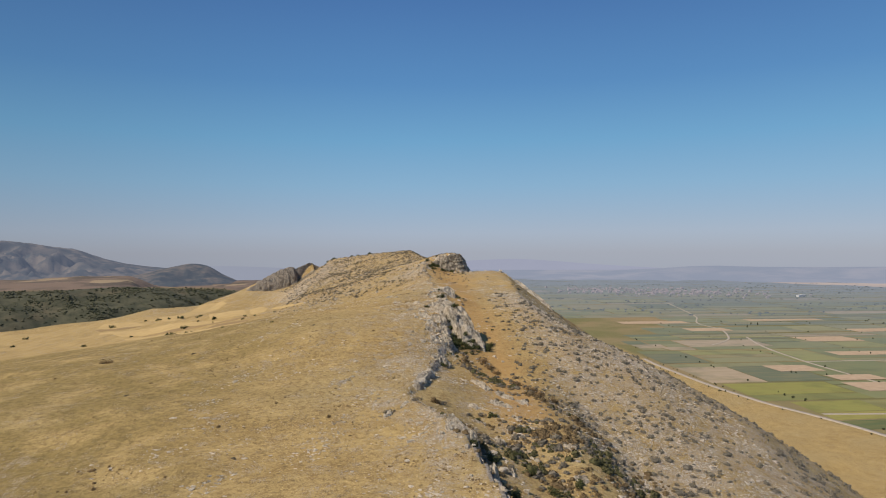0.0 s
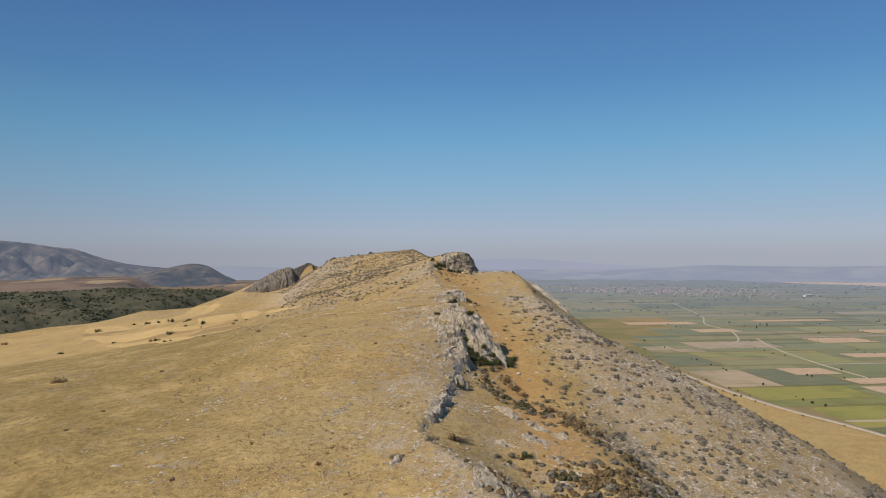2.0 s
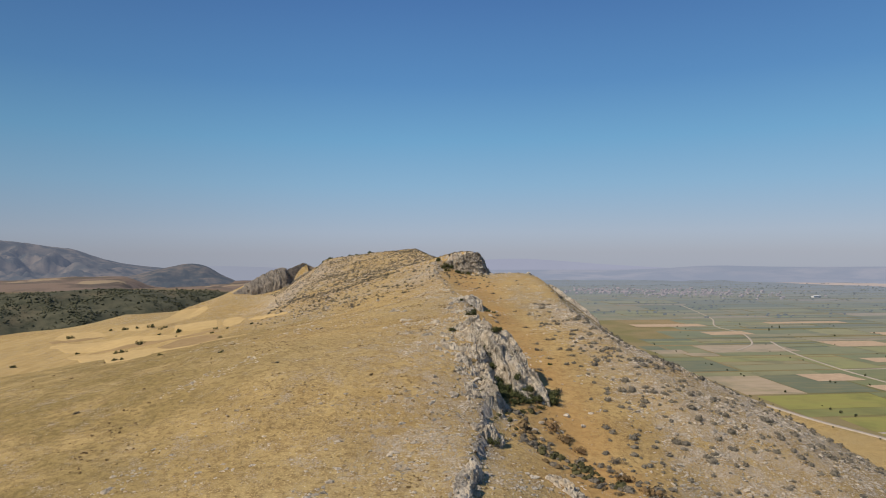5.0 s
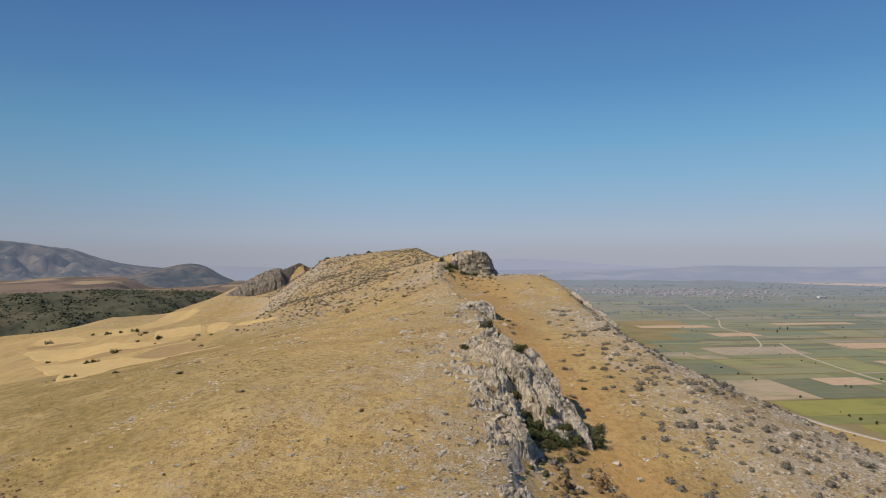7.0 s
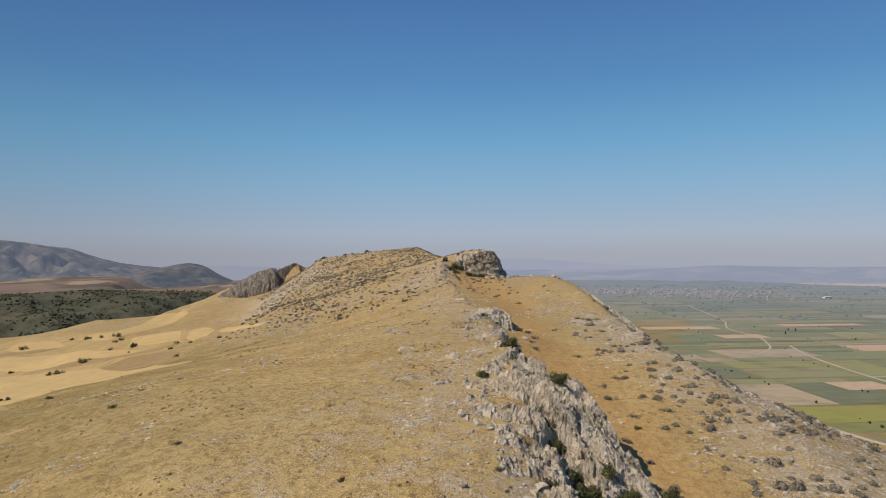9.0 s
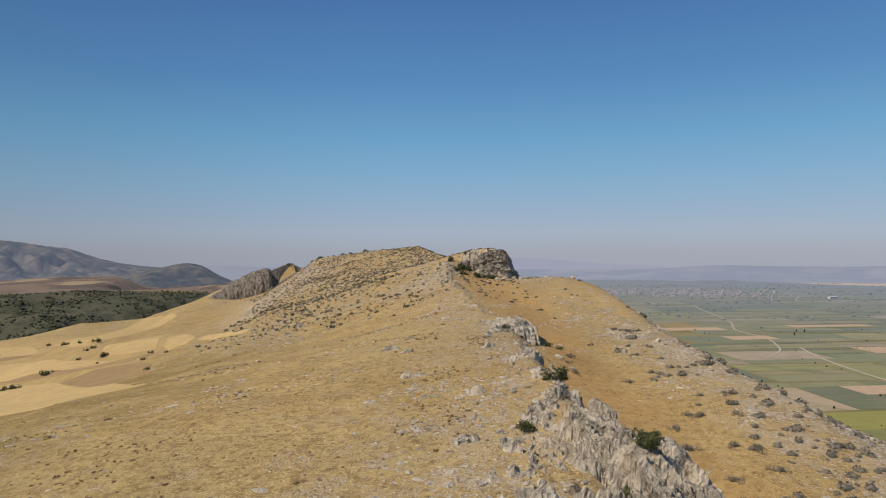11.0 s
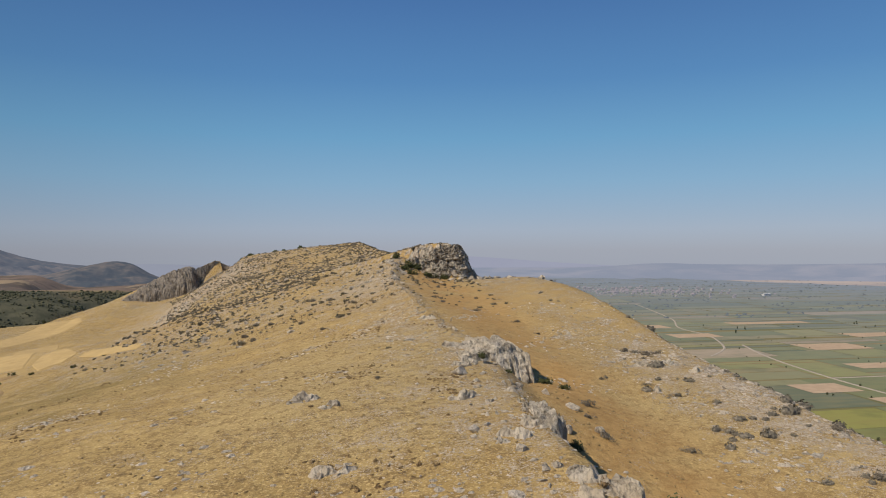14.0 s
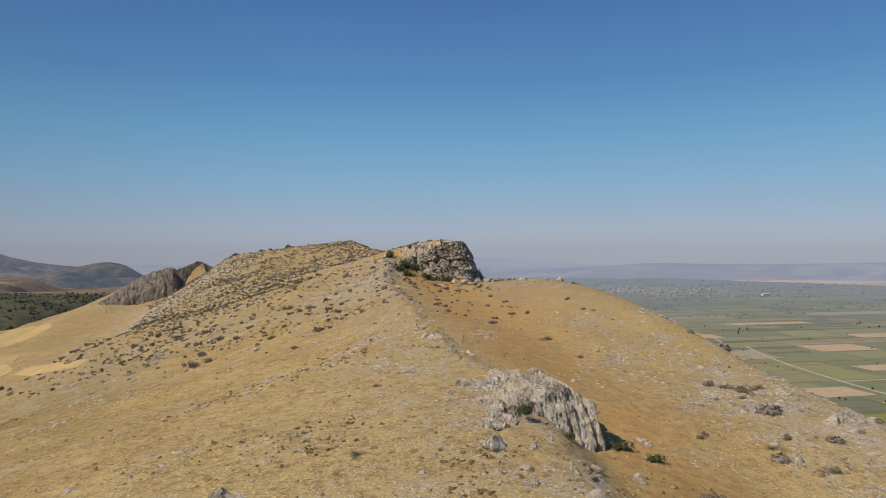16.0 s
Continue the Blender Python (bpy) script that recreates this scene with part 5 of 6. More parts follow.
def dense(x, y):
    """The thicket: a strip behind the rock rib and a wide mass below it."""
    along = np.exp(-((x - 18.2 - 0.62 * (130 - y)) / 2.0) ** 2) * step(104, 110, y) * (1 - step(138, 143, y))
    mass = np.exp(-(((x - 26 - 0.15 * (96 - y)) / 11) ** 2 + ((y - 93) / 13) ** 2) ** 1.6)
    foot = np.exp(-((x - scarp_x(y) - 2.6) / 1.8) ** 2) * (1 - step(96, 101, y))
    nook = 0.7 * np.exp(-((x - 13.5) / 3.2) ** 2 - ((y - 145.5) / 3.5) ** 2)
    return np.maximum(np.maximum(np.maximum(0.9 * along, mass), 0.8 * foot), nook) * np.clip(0.62 + 1.2 * fbm(x / 5, y / 5, octaves=3, seed=53), 0.05, 1)


cx_, cy_, cr_ = scatter(16000, 2, 62, 60, 146, dense, 10)
tone = fbm(cx_ / 5, cy_ / 5, octaves=2, seed=55) + cr_.uniform(-0.25, 0.25, len(cx_))
for pick, name_, label_, tmpl, mat_ in ((tone > 0.14, "brown_thicket", "rusty brown dry thicket on the slope", BROWN_T, BROWN_LEAF), ((tone <= 0.14) & (tone > -0.16), "grey_thicket", "grey thorny thicket on the slope", GREY_T, GREY_LEAF), (tone <= -0.16, "olive_thicket", "dark olive green thicket on the slope", GREEN_T, OLIVE_LEAF)):
    scrub(name_, label_, cx_[pick], cy_[pick], cr_.lognormal(-0.95, 0.35, pick.sum()).clip(0.2, 0.9), cr_, tmpl, mat_)
west_density = lambda x, y: np.full(np.shape(x), 0.5) * (1 - np.exp(-((x - scarp_x(y)) / 25) ** 2) * 0.3) * np.clip(fbm(x / 13, y / 13, seed=54) + 0.35, 0, 1)
dx_, dy_, dr_ = scatter(700, -70, 12, 68, 262, west_density, 12)
scrub("small_tufts", "small dark dry thorn tufts in the pasture", dx_, dy_, dr_.lognormal(-1.75, 0.4, len(dx_)).clip(0.08, 0.4), dr_, BROWN_T, BROWN_LEAF)
tx_, ty_, tr2 = scatter(26000, -40, 20, 70, 290, lambda x, y: step(0.12, 0.5, fbm(x / 9, y / 9, octaves=3, seed=58)) * (0.35 + 0.65 * step(-6, 4, x)) * step(-3.0, 0.0, scarp_x(y) - x), 16)
scrub("brown_tufts", "small withered brown cushions in dry grass", tx_, ty_, tr2.lognormal(-2.15, 0.35, len(tx_)).clip(0.06, 0.24), tr2, SMALL_T, BROWN_LEAF)
rim_density = lambda x, y: np.exp(-((y - 335 + (x - 40) * 1.2) / 9) ** 2)
ex_, ey_, er_ = scatter(260, 30, 48, 310, 345, rim_density, 13)
scrub("saddle_scrub", "low shrubs along the saddle under the peak", ex_, ey_, er_.uniform(0.3, 0.8, len(ex_)), er_, GREY_T, GREY_LEAF)
kx_, ky_, kr_ = scatter(700, -90, 10, 470, 570, lambda x, y: np.exp(-((hill_far(x, y) - 119) / 6) ** 2) * step(-5, 5, y - 500 + 0.9 * x), 14)
scrub("crest_bushes", "dark bushes along the far crest", kx_, ky_, kr_.uniform(0.9, 1.9, len(kx_)), kr_, GREEN_T, TREE_LEAF)

# dry grass tussocks that roughen the near pasture
tuft_v, tuft_f = ICO1
tuft_density = lambda x, y: np.clip(0.55 + 1.2 * fbm(x / 4, y / 4, octaves=3, seed=57), 0, 1) * (1 - 0.6 * np.clip(rockiness(x, y), 0, 1))
gx2, gy2, gr2 = scatter(34000, -62, 52, 66, 262, tuft_density, 15)
tagged(new("grass_tussocks", litter("grass_tussocks", gx2, gy2, gr2.lognormal(-2.25, 0.35, len(gx2)).clip(0.05, 0.2), gr2, (tuft_v, tuft_f), TUFT, (1, 1, 0.7), 0.25, True, 0.2)), "dry straw-coloured grass tussocks over the ridge", "grass", kind="stuff")


# ---------------------------------------------------------------- the plain: roads
def road_x(y):
    return lerp_table(y, [150, 300, 360, 424, 468, 510, 566, 660, 730, 850, 960, 1040, 1200], [352, 338, 330, 323, 314, 300, 289, 281, 279, 292, 330, 392, 480])


def ribbon(name, pts, width, label, lift=0.35):
    """A road along a line of points, lightly crowned."""
    p = np.array(pts, float)
    t = np.concatenate([[0], np.cumsum(np.hypot(*np.diff(p, axis=0).T))])
    s = np.arange(0, t[-1], 8.0)
    x, y = lerp_table(s, t, p[:, 0]), lerp_table(s, t, p[:, 1])
    tx, ty = np.gradient(x), np.gradient(y)
    ln = np.hypot(tx, ty)
    nx, ny = ty / ln, -tx / ln
    rows = []
    for k, off in enumerate((-0.56, -0.5, 0.0, 0.5, 0.56)):
        wob = width * off * (1 + 0.12 * fbm(s / 15, s * 0 + k, seed=61))
        xx, yy = x + nx * wob, y + ny * wob
        rows.append(np.stack([xx, yy, height(xx, yy) + (lift if abs(off) < 0.55 else -0.1) + (0.06 if off == 0 else 0)], -1))
    v = np.stack(rows, 1).reshape(-1, 3)
    return tagged(new(name, mesh_from(name, v, grid_faces(len(s), 5), ROAD)), label, "road", kind="structure")


ry = np.arange(160, 800, 40.0)
ribbon("road_main", list(zip(road_x(ry), ry)), 4.2, "pale dusty road along the foot of the ridge")
ribbon("road_winding", [(640, 1560), (596, 1372), (560, 1235), (508, 1098), (509, 1050), (483, 960), (455, 905), (430, 876), (404, 852)], 2.8, "pale winding farm road through fields")
ribbon("road_cross", [(318, 486), (350, 484), (385, 483), (421, 484), (445, 470), (520, 452), (640, 446), (760, 446)], 3.4, "pale farm track between green fields")
ribbon("track_north", [(440, 484), (446, 560), (448, 640), (452, 720), (470, 840), (500, 940)], 3.0, "narrow farm track between fields")
ribbon("track_east", [(452, 720), (540, 722), (660, 726), (800, 730), (1000, 735)], 3.0, "narrow farm track between fields")
ribbon("track_south", [(560, 300), (562, 380), (566, 450), (572, 540), (580, 640), (592, 728)], 3.0, "narrow farm track between fields")

# ---------------------------------------------------------------- the plain: fields
fr = np.random.default_rng(23)
near_fields, mid_fields, far_fields = [], [], []
y = 130.0
while y < 4300:
    far = y > 1500
    grow = 1.0 + max(0.0, y - 1100) / 1500
    depth = fr.uniform(60, 115) * grow
    x = float(road_x(np.array([y + depth / 2]))[0]) + 9 if y < 1150 else (150.0 if y < 2300 else -260.0)
    while x < 4400:
        width = fr.uniform(55, 150) * (1.0 + max(0.0, math.hypot(x, y) - 900) / 1300)
        n = int(fr.integers(2, 5))
        cut = np.sort(fr.uniform(0.1, 0.9, n - 1))
        cuts = np.concatenate([[0], cut, [1]]) * depth
        split_x = fr.random() < 0.3
        for a, b_ in zip(cuts, cuts[1:]):
            if b_ - a < 7:
                continue
            box = (x + 0.8, y + a + 0.6, x + width - 0.8, y + b_ - 0.6)
            if split_x and width > 60:
                m_ = x + width * fr.uniform(0.35, 0.65)
                boxes = [(box[0], box[1], m_ - 0.5, box[3]), (m_ + 0.5, box[1], box[2], box[3])]
            else:
                boxes = [box]
            for q in boxes:
                d = math.hypot(0.5 * (q[0] + q[2]), 0.5 * (q[1] + q[3]) - 80)
                (near_fields if d < 640 else mid_fields if d < 1500 else far_fields).append(q)
        x += width
    y += depth + 4


def field_mesh(name, boxes, mat, skew):
    b = np.array(boxes)
    n = len(b)
    j = np.random.default_rng(5).normal(0, 1.2, (n, 4, 2))
    x = np.stack([b[:, 0], b[:, 2], b[:, 2], b[:, 0]], 1) + j[..., 0]
    yy = np.stack([b[:, 1], b[:, 1], b[:, 3], b[:, 3]], 1) + j[..., 1]
    yy = yy + skew * (x - 300)
    z = height(x, yy) + 0.12 + (np.arange(n) % 5 * 0.03)[:, None]
    v = np.stack([x, yy, z], -1).reshape(-1, 3)
    return mesh_from(name, v, np.arange(4 * n).reshape(-1, 4), mat, False)


near_fields = sorted(near_fields, key=lambda q: q[0] ** 2 + q[1] ** 2)
for q in near_fields[:280]:
    tagged(new("crop_field", field_mesh("crop_field", [q], FIELD_NEAR, 0.03)), "flat cultivated field in the plain", "field", "fields of the plain", "structure")
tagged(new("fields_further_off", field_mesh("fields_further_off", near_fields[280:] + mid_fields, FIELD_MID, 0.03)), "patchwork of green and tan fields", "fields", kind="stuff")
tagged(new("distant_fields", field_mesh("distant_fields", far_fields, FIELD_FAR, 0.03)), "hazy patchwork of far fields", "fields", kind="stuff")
# ploughed strips that stand out
BARE = simple("bare_tan_soil", (0.47, 0.34, 0.22), (0.40, 0.285, 0.18), 0.15)
for q in [(389, 661, 438, 698), (412, 563, 462, 602), (683, 655, 726, 758), (334, 383, 392, 396), (329, 403, 388, 420), (420, 612, 470, 640), (560, 880, 640, 930), (700, 980, 800, 1020), (520, 760, 620, 790), (830, 800, 960, 830), (452, 1010, 520, 1050), (620, 1150, 760, 1180), (380, 1120, 500, 1160)]:
    v = np.array([[q[0], q[1]], [q[2], q[1] + 2], [q[2] - 2, q[3]], [q[0] - 1, q[3] - 1]], float)
    tagged(new("bare_field", mesh_from("bare_field", np.column_stack([v, height(v[:, 0], v[:, 1]) + 0.4]), np.array([[0, 1, 2, 3]]), BARE, False)), "bare tan ploughed field in the plain", "field", "bare fields", "structure")

# ---------------------------------------------------------------- trees
def tree(seed, label, group, tall=1.0, mat=TREE_LEAF):
    """Trunk, limbs and a loose crown, one unit of crown radius."""
    ob = thing("tree", (0, 0, -500), label, "tree", group)
    r = np.random.default_rng(seed)
    v, f = stems(seed, 4, 1.1 * tall, 0.55, 0.09)
    tv, tf = stems(seed + 50, 1, 1.3 * tall, 0.06, 0.14)
    part("trunk", mesh_from("trunk", np.concatenate([tv, v + (0, 0, 0.35)]), np.concatenate([tf, f + len(tv)]), BARK), ob, "grey-brown trunk with limbs")
    c, q = leaf_cloud(seed, 420, 0.2, False, 12, 0.62)
    c = c * (1, 1, 1.25 * tall) + (0, 0, 0.55 + 0.75 * tall)
    part("crown", mesh_from("crown", c, q, mat, False), ob)
    return ob


PLAINS = [tree(73, "dark green tree between flat fields", "field trees"), tree(74, "dark green tree between flat fields", "field trees", 1.2)]
POPLARS = [tree(75, "tall dark poplar among flat fields", "poplars", 2.4)]


def grow_tree(kinds, x, y, radius):
    c = copy_thing(kinds[placed.randrange(len(kinds))], Matrix.Identity(4))
    c.matrix_basis = Matrix.Translation((x, y, z_at(x, y) - 0.1)) @ Matrix.Rotation(placed.uniform(0, 6.28), 4, "Z") @ Matrix.Diagonal((radius, radius, radius * placed.uniform(0.85, 1.15), 1))


for x, y, s in [(-134.6, 419.9, 2.6), (-148.4, 420.4, 2.4), (-86.1, 314.2, 1.9), (-172.0, 409.4, 2.5), (-95.5, 302.1, 2.1), (-98.5, 288.8, 1.7), (-96.6, 289.4, 1.5), (-65.3, 208.0, 1.1), (-63.8, 208.2, 0.9), (-51.1, 195.9, 0.8), (-141.9, 419.5, 1.8),
                (-158.3, 425.7, 1.7), (-94.0, 316.3, 1.0), (-98.8, 331.8, 1.2), (-98.2, 335.3, 1.3), (-70.0, 306.2, 1.1), (-69.4, 298.3, 1.0), (-61.9, 280.7, 1.0), (-32.8, 173.0, 0.6), (-123.6, 315.0, 1.2), (-153.4, 522.5, 2.4), (-84.4, 306.1, 0.8),
                (-56.0, 300.6, 0.9), (-65.3, 303.5, 0.8), (-205, 380, 2.2), (-214, 352, 2.0), (-190, 340, 1.6), (-135, 293.5, 1.6), (-230, 372, 2.2)]:
    plant(OAKS, x, y, 0.6 * s)
for x, y, s in [(427, 531, 3.2), (429, 520, 2.8), (431, 508, 3.4), (433, 498, 3.0), (436, 487, 3.5), (441, 477, 3.0), (449, 467, 3.2), (457, 462, 2.8), (466, 457, 3.0), (476, 453, 3.2), (486, 449, 2.6), (512, 446, 2.8), (540, 441, 3.0), (575, 436, 3.4), (430, 560, 2.0), (448, 600, 2.2), (396, 655, 2.0), (399, 652, 1.8)]:
    grow_tree(PLAINS, x, y, 0.45 * s)
for x, y, s in [(590, 1092, 1.8), (597, 1083, 2.0), (560, 1048, 1.8)]:
    grow_tree(POPLARS, x, y, 0.6 * s)
tr = np.random.default_rng(29)
for k in range(150):
    x, y = tr.uniform(290, 900), tr.uniform(280, 1150)
    if tr.random() < 0.6:
        lane = float(tr.choice([446, 562, 330, 700, 820]))
        x = lane + tr.normal(0, 2.0)
    if x > float(road_x(np.array([y]))[0]) + 4:
        grow_tree(PLAINS, x, y, tr.uniform(0.5, 1.2))
for k in range(46):
    y = tr.uniform(260, 760)
    grow_tree(PLAINS, float(road_x(np.array([y]))[0]) + tr.choice([-6.0, 6.0]) + tr.normal(0, 1.0), y, tr.uniform(0.4, 0.8))
for kind in GREYS + GREENS + BROWNS + OAKS + PLAINS + POPLARS:
    for ob in (*kind.children, kind):
        bpy.data.objects.remove(ob)
# far hedges and groves; the haze over them is emission in their leaves
FAR_LEAF = make_distance("haze_glow_foliage", (0.05, 0.065, 0.035), (0.035, 0.045, 0.03), (0.30, 0.325, 0.40), 0.42, 0.05)
n = 2600
lx, ly = tr.uniform(200, 2300, n), tr.uniform(1250, 2500, n)
row_id = tr.integers(0, 90, n)
ly = np.where(tr.random(n) < 0.7, 1250 + row_id * 14.0 + tr.normal(0, 3, n), ly)
keep = fbm(lx / 160, ly / 60, octaves=3, seed=88) > 0.08
fs = tr.uniform(1.2, 3.0, n)[keep]
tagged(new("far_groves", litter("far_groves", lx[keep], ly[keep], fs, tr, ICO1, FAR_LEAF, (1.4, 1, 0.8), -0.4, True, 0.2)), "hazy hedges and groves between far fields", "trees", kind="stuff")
# woods of the valley side
gxw, gyw, grw = scatter(52000, -900, -120, 560, 1180, lambda x, y: step(-400, -330, (y - 950) * 0.85 - (x + 550) * 0.52) * (1 - step(-25, 10, (y - 950) * 0.85 - (x + 550) * 0.52)) * np.clip(0.5 + 1.3 * fbm(x / 45, y / 45, octaves=4, seed=91), 0.06, 1), 19)
tagged(new("hillside_woods", litter("hillside_woods", gxw, gyw, grw.lognormal(-0.1, 0.35, len(gxw)).clip(0.45, 1.7), grw, ICO1, simple("scrub_oak_woods", (0.062, 0.068, 0.036), (0.105, 0.098, 0.056), 0.03), (1.1, 1.1, 0.8), -0.2, True, 0.22)), "dark green scrub oak woods on the valley side", "woods", kind="stuff")

# ---------------------------------------------------------------- the town
def house(w, d, h, roof_h, seed):
    ob = thing("house", (0, 0, -500), "small far plastered house with a red tiled roof", "house", "houses of the town")
    x, y = w / 2, d / 2
    wv = np.array([(-x, -y, -0.5), (x, -y, -0.5), (x, y, -0.5), (-x, y, -0.5), (-x, -y, h), (x, -y, h), (x, y, h), (-x, y, h), (-x, 0, h + roof_h), (x, 0, h + roof_h)])
    wf = np.array([(0, 1, 5, 4), (1, 2, 6, 5), (2, 3, 7, 6), (3, 0, 4, 7), (4, 7, 8, 8), (5, 6, 9, 9)])
    me_ = bpy.data.meshes.new("wall")
    me_.from_pydata([tuple(p) for p in wv], [], [tuple(q) for q in wf[:4]] + [(7, 4, 8), (5, 6, 9)])
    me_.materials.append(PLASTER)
    part("wall", me_, ob)
    o, t = 0.5, 0.25
    rv, rf = [], []
    for s in (-1, 1):
        b = len(rv)
        for dz in (0, t):
            rv += [(-x - o, s * (y + o), h - 0.3 + dz), (x + o, s * (y + o), h - 0.3 + dz), (x + o, 0, h + roof_h + 0.05 + dz), (-x - o, 0, h + roof_h + 0.05 + dz)]
        rf += [(b, b + 1, b + 2, b + 3), (b + 4, b + 5, b + 6, b + 7), (b, b + 1, b + 5, b + 4), (b + 1, b + 2, b + 6, b + 5), (b + 3, b, b + 4, b + 7)]
    me_ = bpy.data.meshes.new("roof")
    me_.from_pydata(rv, [], rf)
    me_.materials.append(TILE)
    part("roof", me_, ob, "low red tiled roof")
    return ob


# walls and roofs emit faintly to paint the haze over the town
PLASTER = make_distance("haze_glow_plaster", (0.28, 0.26, 0.245), (0.2, 0.185, 0.17), (0.31, 0.33, 0.40), 0.34, 0.05)
TILE = make_distance("haze_glow_roof_tiles", (0.17, 0.115, 0.095), (0.13, 0.095, 0.08), (0.31, 0.33, 0.40), 0.62, 0.05)
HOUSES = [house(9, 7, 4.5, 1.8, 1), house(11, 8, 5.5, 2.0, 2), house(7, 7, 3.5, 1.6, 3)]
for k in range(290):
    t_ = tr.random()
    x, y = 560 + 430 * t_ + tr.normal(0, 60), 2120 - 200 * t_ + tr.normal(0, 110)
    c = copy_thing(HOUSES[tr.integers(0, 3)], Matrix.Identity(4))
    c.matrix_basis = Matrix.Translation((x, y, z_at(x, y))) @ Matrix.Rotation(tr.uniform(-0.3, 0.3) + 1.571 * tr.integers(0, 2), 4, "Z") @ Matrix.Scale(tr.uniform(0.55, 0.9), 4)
for kind in HOUSES:
    for ob in (*kind.children, kind):
        bpy.data.objects.remove(ob)
hall = thing("warehouse", (1098, 1768, z_at(1098, 1768)), "long white sheet-metal warehouse in the plain", "warehouse", turn=0.2, size=0.6)
hv = np.array([(sx, sy, sz) for sz in (0, 7) for sx, sy in ((-19, -8), (19, -8), (19, 8), (-19, 8))], float)
part("wall", mesh_from("wall", hv, np.array([(0, 1, 5, 4), (1, 2, 6, 5), (2, 3, 7, 6), (3, 0, 4, 7)]), WHITE, False), hall)
rv = np.array([(-19.5, -8.5, 6.8), (19.5, -8.5, 6.8), (19.5, 0, 9), (-19.5, 0, 9), (-19.5, 8.5, 6.8), (19.5, 8.5, 6.8)], float)
part("roof", mesh_from("roof", rv, np.array([(0, 1, 2, 3), (3, 2, 5, 4)]), WHITE, False), hall, "shallow white roof")


# ---------------------------------------------------------------- mountains of the horizon
def range_mesh(name, bearing, dist, crest, foot, depth, mat, label, rough, seed, steps=90):
    """A mountain chain: crest heights at bearings (degrees east of north), sloping forward to its foot."""
    b = np.linspace(bearing[0], bearing[-1], steps * 3)
    cz = lerp_table(b, bearing, crest)
    dd = lerp_table(b, bearing, dist) if np.ndim(dist) else np.full_like(b, dist)
    n = 40
    t = np.linspace(0, 1, n)[:, None]
    d = dd[None] - depth * (1 - t)
    x, y = d * np.sin(np.radians(b))[None], d * np.cos(np.radians(b))[None]
    prof = t ** 1.25
    z = foot + (cz[None] - foot) * prof
    amp = rough * (cz[None] - foot)
    z = z + amp * (fbm(x / 260, y / 260, octaves=5, seed=seed, ridged=True) - 0.35) * np.sin(np.pi * np.clip(t, 0, 1) ** 0.9) + 0.05 * amp * fbm(x / 40, y / 40, seed=seed + 3)
    v = np.stack([x, y, z], -1)
    back = v[-1:] + np.array([0, 0, 0]) - np.stack([-80 * np.sin(np.radians(b)), -80 * np.cos(np.radians(b)), cz + 20], -1)[None]
    v = np.concatenate([v, back])
    return tagged(new(name, mesh_from(name, v.reshape(-1, 3), grid_faces(n + 1, len(b)), mat)), label, "mountains", kind="structure")


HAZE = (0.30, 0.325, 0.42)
# each range emits the haze colour itself; no air lies in front
M_LEFT = make_distance("haze_glow_brown_mountain", (0.125, 0.105, 0.088), (0.04, 0.046, 0.05), (0.265, 0.305, 0.41), 0.285, 0.012)
M_HILL = make_distance("haze_glow_dark_hill", (0.12, 0.095, 0.072), (0.03, 0.036, 0.038), (0.26, 0.305, 0.41), 0.22, 0.016)
M_FAR = make_distance("haze_glow_far_hills", (0.09, 0.08, 0.075), (0.04, 0.045, 0.05), (0.295, 0.33, 0.43), 0.78, 0.003)
M_PALE = make_distance("haze_glow_pale_foothills", (0.26, 0.20, 0.155), (0.16, 0.13, 0.11), (0.35, 0.325, 0.345), 0.6, 0.004)
M_NORTH = make_distance("haze_glow_backdrop", (0.02, 0.02, 0.02), (0.012, 0.012, 0.014), (0.32, 0.345, 0.43), 0.9, 0.003)
M_LAST = make_distance("haze_glow_farthest_range", (0.03, 0.03, 0.035), (0.02, 0.02, 0.025), (0.335, 0.355, 0.455), 0.94, 0.002)
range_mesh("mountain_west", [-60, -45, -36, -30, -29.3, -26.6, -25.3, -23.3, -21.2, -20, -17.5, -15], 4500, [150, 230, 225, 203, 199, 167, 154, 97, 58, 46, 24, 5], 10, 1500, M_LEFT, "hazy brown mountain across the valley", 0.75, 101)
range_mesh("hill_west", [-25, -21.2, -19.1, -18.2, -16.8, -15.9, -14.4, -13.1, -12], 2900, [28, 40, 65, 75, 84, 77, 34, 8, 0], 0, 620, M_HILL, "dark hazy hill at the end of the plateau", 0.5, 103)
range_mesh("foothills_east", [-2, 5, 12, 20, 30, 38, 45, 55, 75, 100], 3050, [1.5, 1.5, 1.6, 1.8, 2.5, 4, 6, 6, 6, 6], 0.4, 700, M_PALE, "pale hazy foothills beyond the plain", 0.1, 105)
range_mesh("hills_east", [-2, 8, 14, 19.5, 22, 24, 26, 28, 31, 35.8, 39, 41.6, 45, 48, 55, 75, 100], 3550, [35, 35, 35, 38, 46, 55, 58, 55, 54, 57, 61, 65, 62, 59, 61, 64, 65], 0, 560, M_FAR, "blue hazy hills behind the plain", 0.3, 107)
# added band glowing in haze colour, hides the ground's far edge to the north
range_mesh("plain_north", [-17, -13, -9, -5, 0, 4], 3050, [72, 68, 58, 44, 20, 0], -1, 240, M_NORTH, "added haze-coloured backdrop band beyond the valley mouth", 0.05, 111)
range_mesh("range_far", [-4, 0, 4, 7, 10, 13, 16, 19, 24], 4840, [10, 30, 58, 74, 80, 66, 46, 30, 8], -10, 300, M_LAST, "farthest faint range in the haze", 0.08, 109)

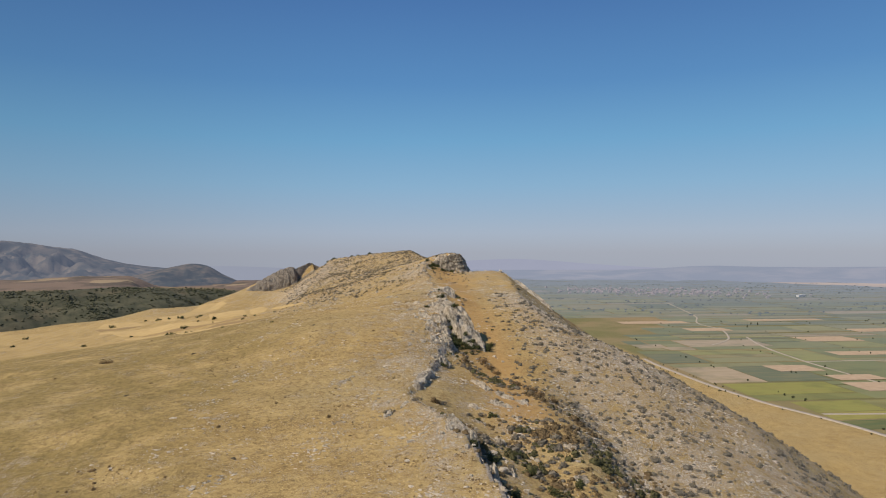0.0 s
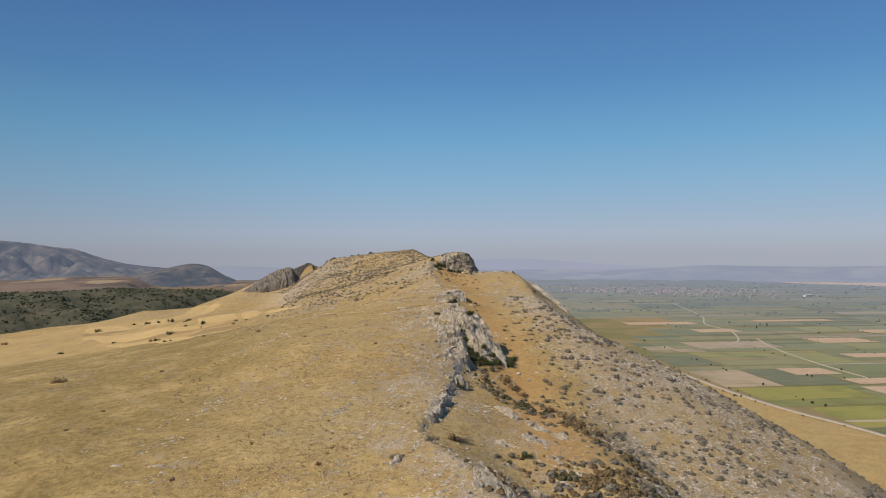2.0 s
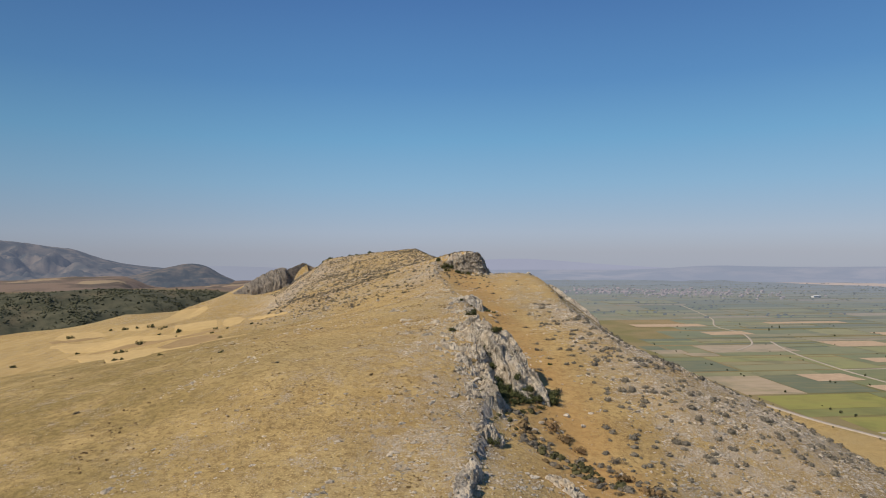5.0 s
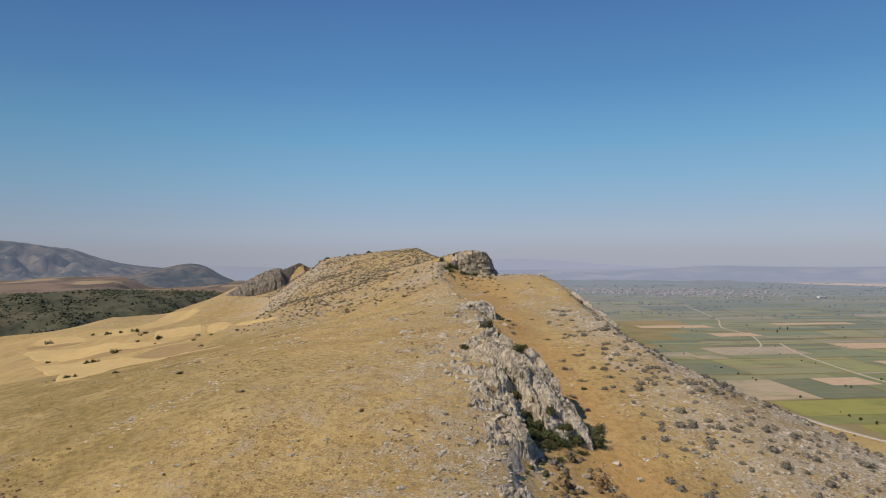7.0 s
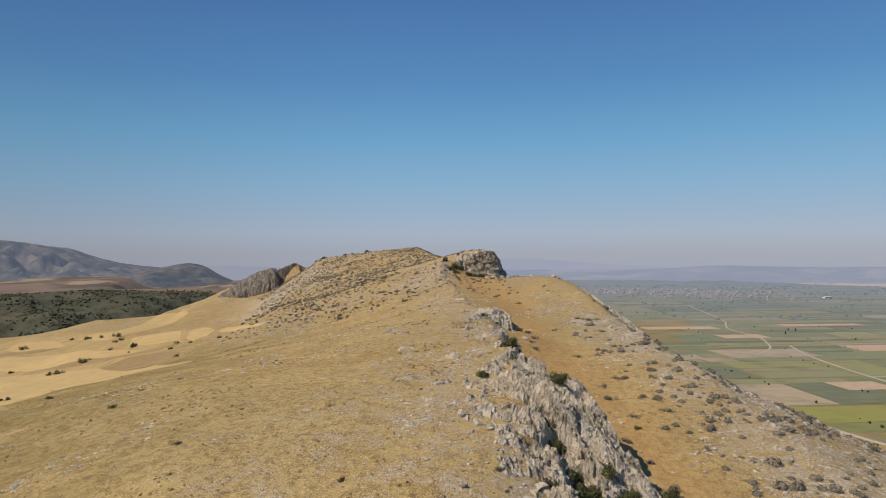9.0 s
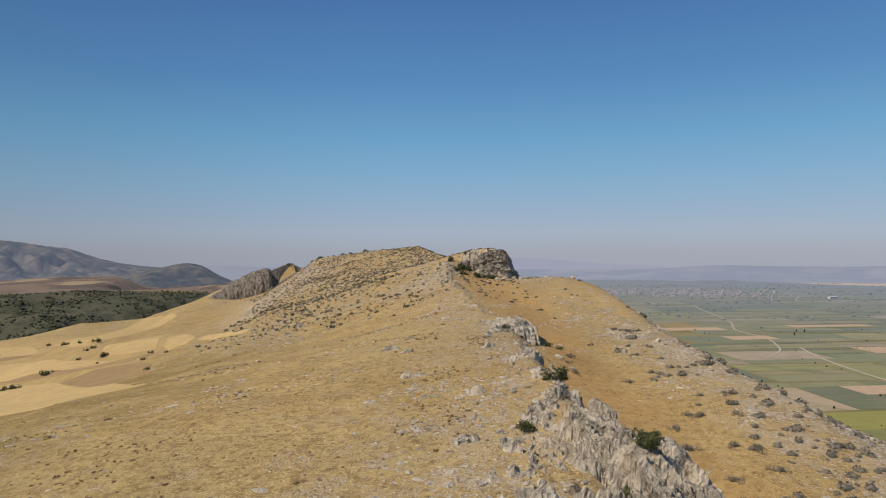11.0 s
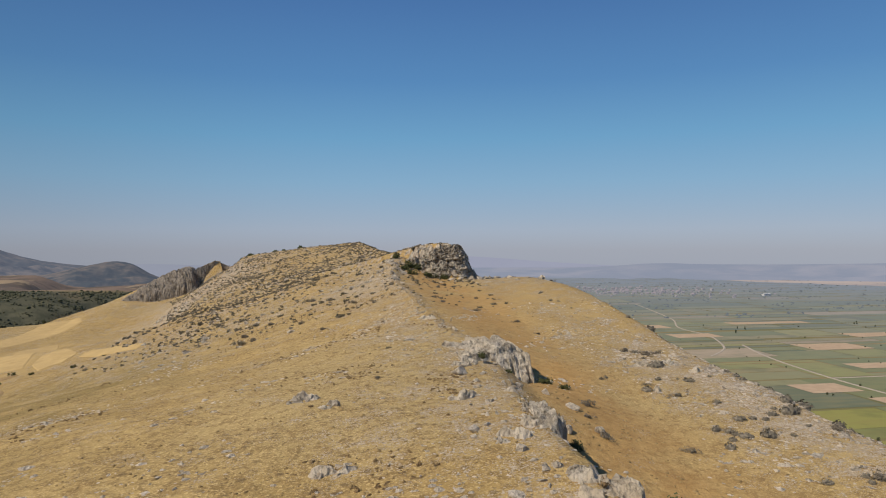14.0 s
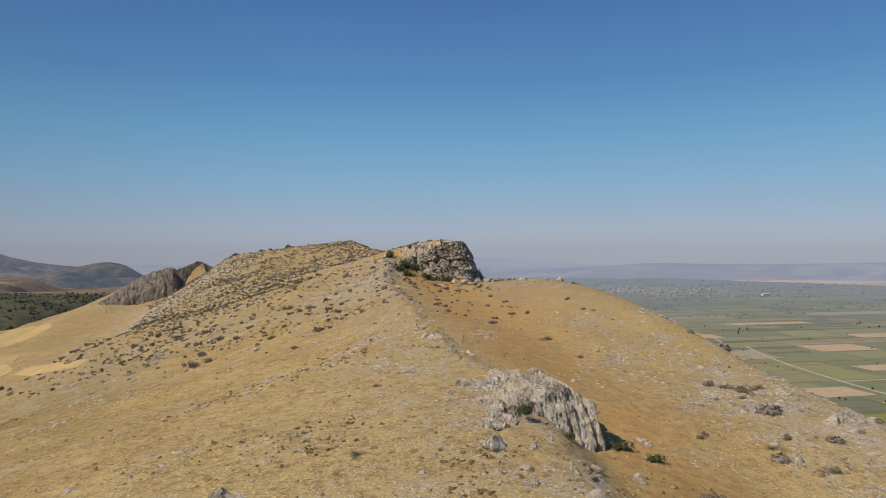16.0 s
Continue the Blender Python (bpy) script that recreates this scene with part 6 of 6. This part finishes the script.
# ---------------------------------------------------------------- stubble fields on the back of the ridge
STUBBLE = simple("bright_straw_stubble", (0.50, 0.352, 0.152), (0.43, 0.30, 0.126), 0.35, bumpy=0.3)


def stubble(corners, mat=STUBBLE):
    """A mown patch with rounded corners, lying on the slope."""
    p = np.array(corners + corners[:1], float)
    c = p[:-1].mean(0)
    t = np.linspace(0, len(corners), 160, endpoint=False)
    i = t.astype(int)
    edge = p[i] + (t - i)[:, None] * (p[i + 1] - p[i])
    for _ in range(5):
        edge = (np.roll(edge, 1, 0) + 2 * edge + np.roll(edge, -1, 0)) / 4
    rings = np.linspace(0.02, 1, 26)[:, None, None]
    q = c + (edge - c)[None] * rings
    z = height(q[..., 0], q[..., 1]) + np.where(rings[..., 0] > 0.98, -0.1, 0.14)
    n = len(edge)
    i = np.arange(25)[:, None] * n + np.arange(n)[None]
    j = np.arange(25)[:, None] * n + (np.arange(n)[None] + 1) % n
    f = np.stack([i, j, j + n, i + n], -1).reshape(-1, 4)
    me_ = mesh_from("stubble_field", np.concatenate([q, z[..., None]], -1).reshape(-1, 3), f, mat)
    return tagged(new("stubble_field", me_), "pale mown straw stubble on the gentle slope", "field", "stubble fields", "structure")


stubble([(-88, 314), (-124, 430), (-118, 452), (-79, 340), (-71, 313), (-75, 311)])
stubble([(-70, 314.5), (-72.5, 326), (-69, 331), (-62.6, 321), (-62.4, 312), (-65.6, 307)])
stubble([(-60.6, 315), (-59.1, 320), (-43.2, 307), (-44.1, 302.7), (-51.8, 305.4)])
stubble([(-127, 312), (-111, 302), (-83, 287), (-56, 250), (-36, 215.5), (-48.6, 211.4), (-57, 209), (-58, 198), (-62, 196), (-80, 236), (-100, 268)])
stubble([(-168, 380), (-145, 381), (-90, 306), (-76, 301), (-69.4, 299.5), (-86.6, 296.3), (-109, 308.2), (-134, 324)])
stubble([(-157, 424), (-145.6, 446), (-152, 518), (-137, 526), (-128.6, 505), (-131, 430), (-135, 407)])
stubble([(-182, 412), (-190, 440), (-166, 428), (-150, 404), (-160, 396)])
FALLOW = simple("brown_fallow_soil", (0.33, 0.225, 0.105), (0.27, 0.18, 0.08), 0.3, bumpy=0.3)


def fallow(corners):
    ob = stubble(corners, FALLOW)
    ob.name = "fallow_strip"
    ob.location.z = 0.05
    return tagged(ob, "brown unsown strip between stubble fields", "field", "fallow strips", "structure")


fallow([(-116, 305), (-102, 300), (-88, 297), (-72, 299), (-68, 306), (-74, 303), (-88, 302), (-104, 309)])
fallow([(-84, 284), (-70, 268), (-60, 276), (-64, 290), (-70, 296), (-80, 294)])
fallow([(-176, 396), (-160, 402), (-150, 398), (-158, 390), (-170, 388)])
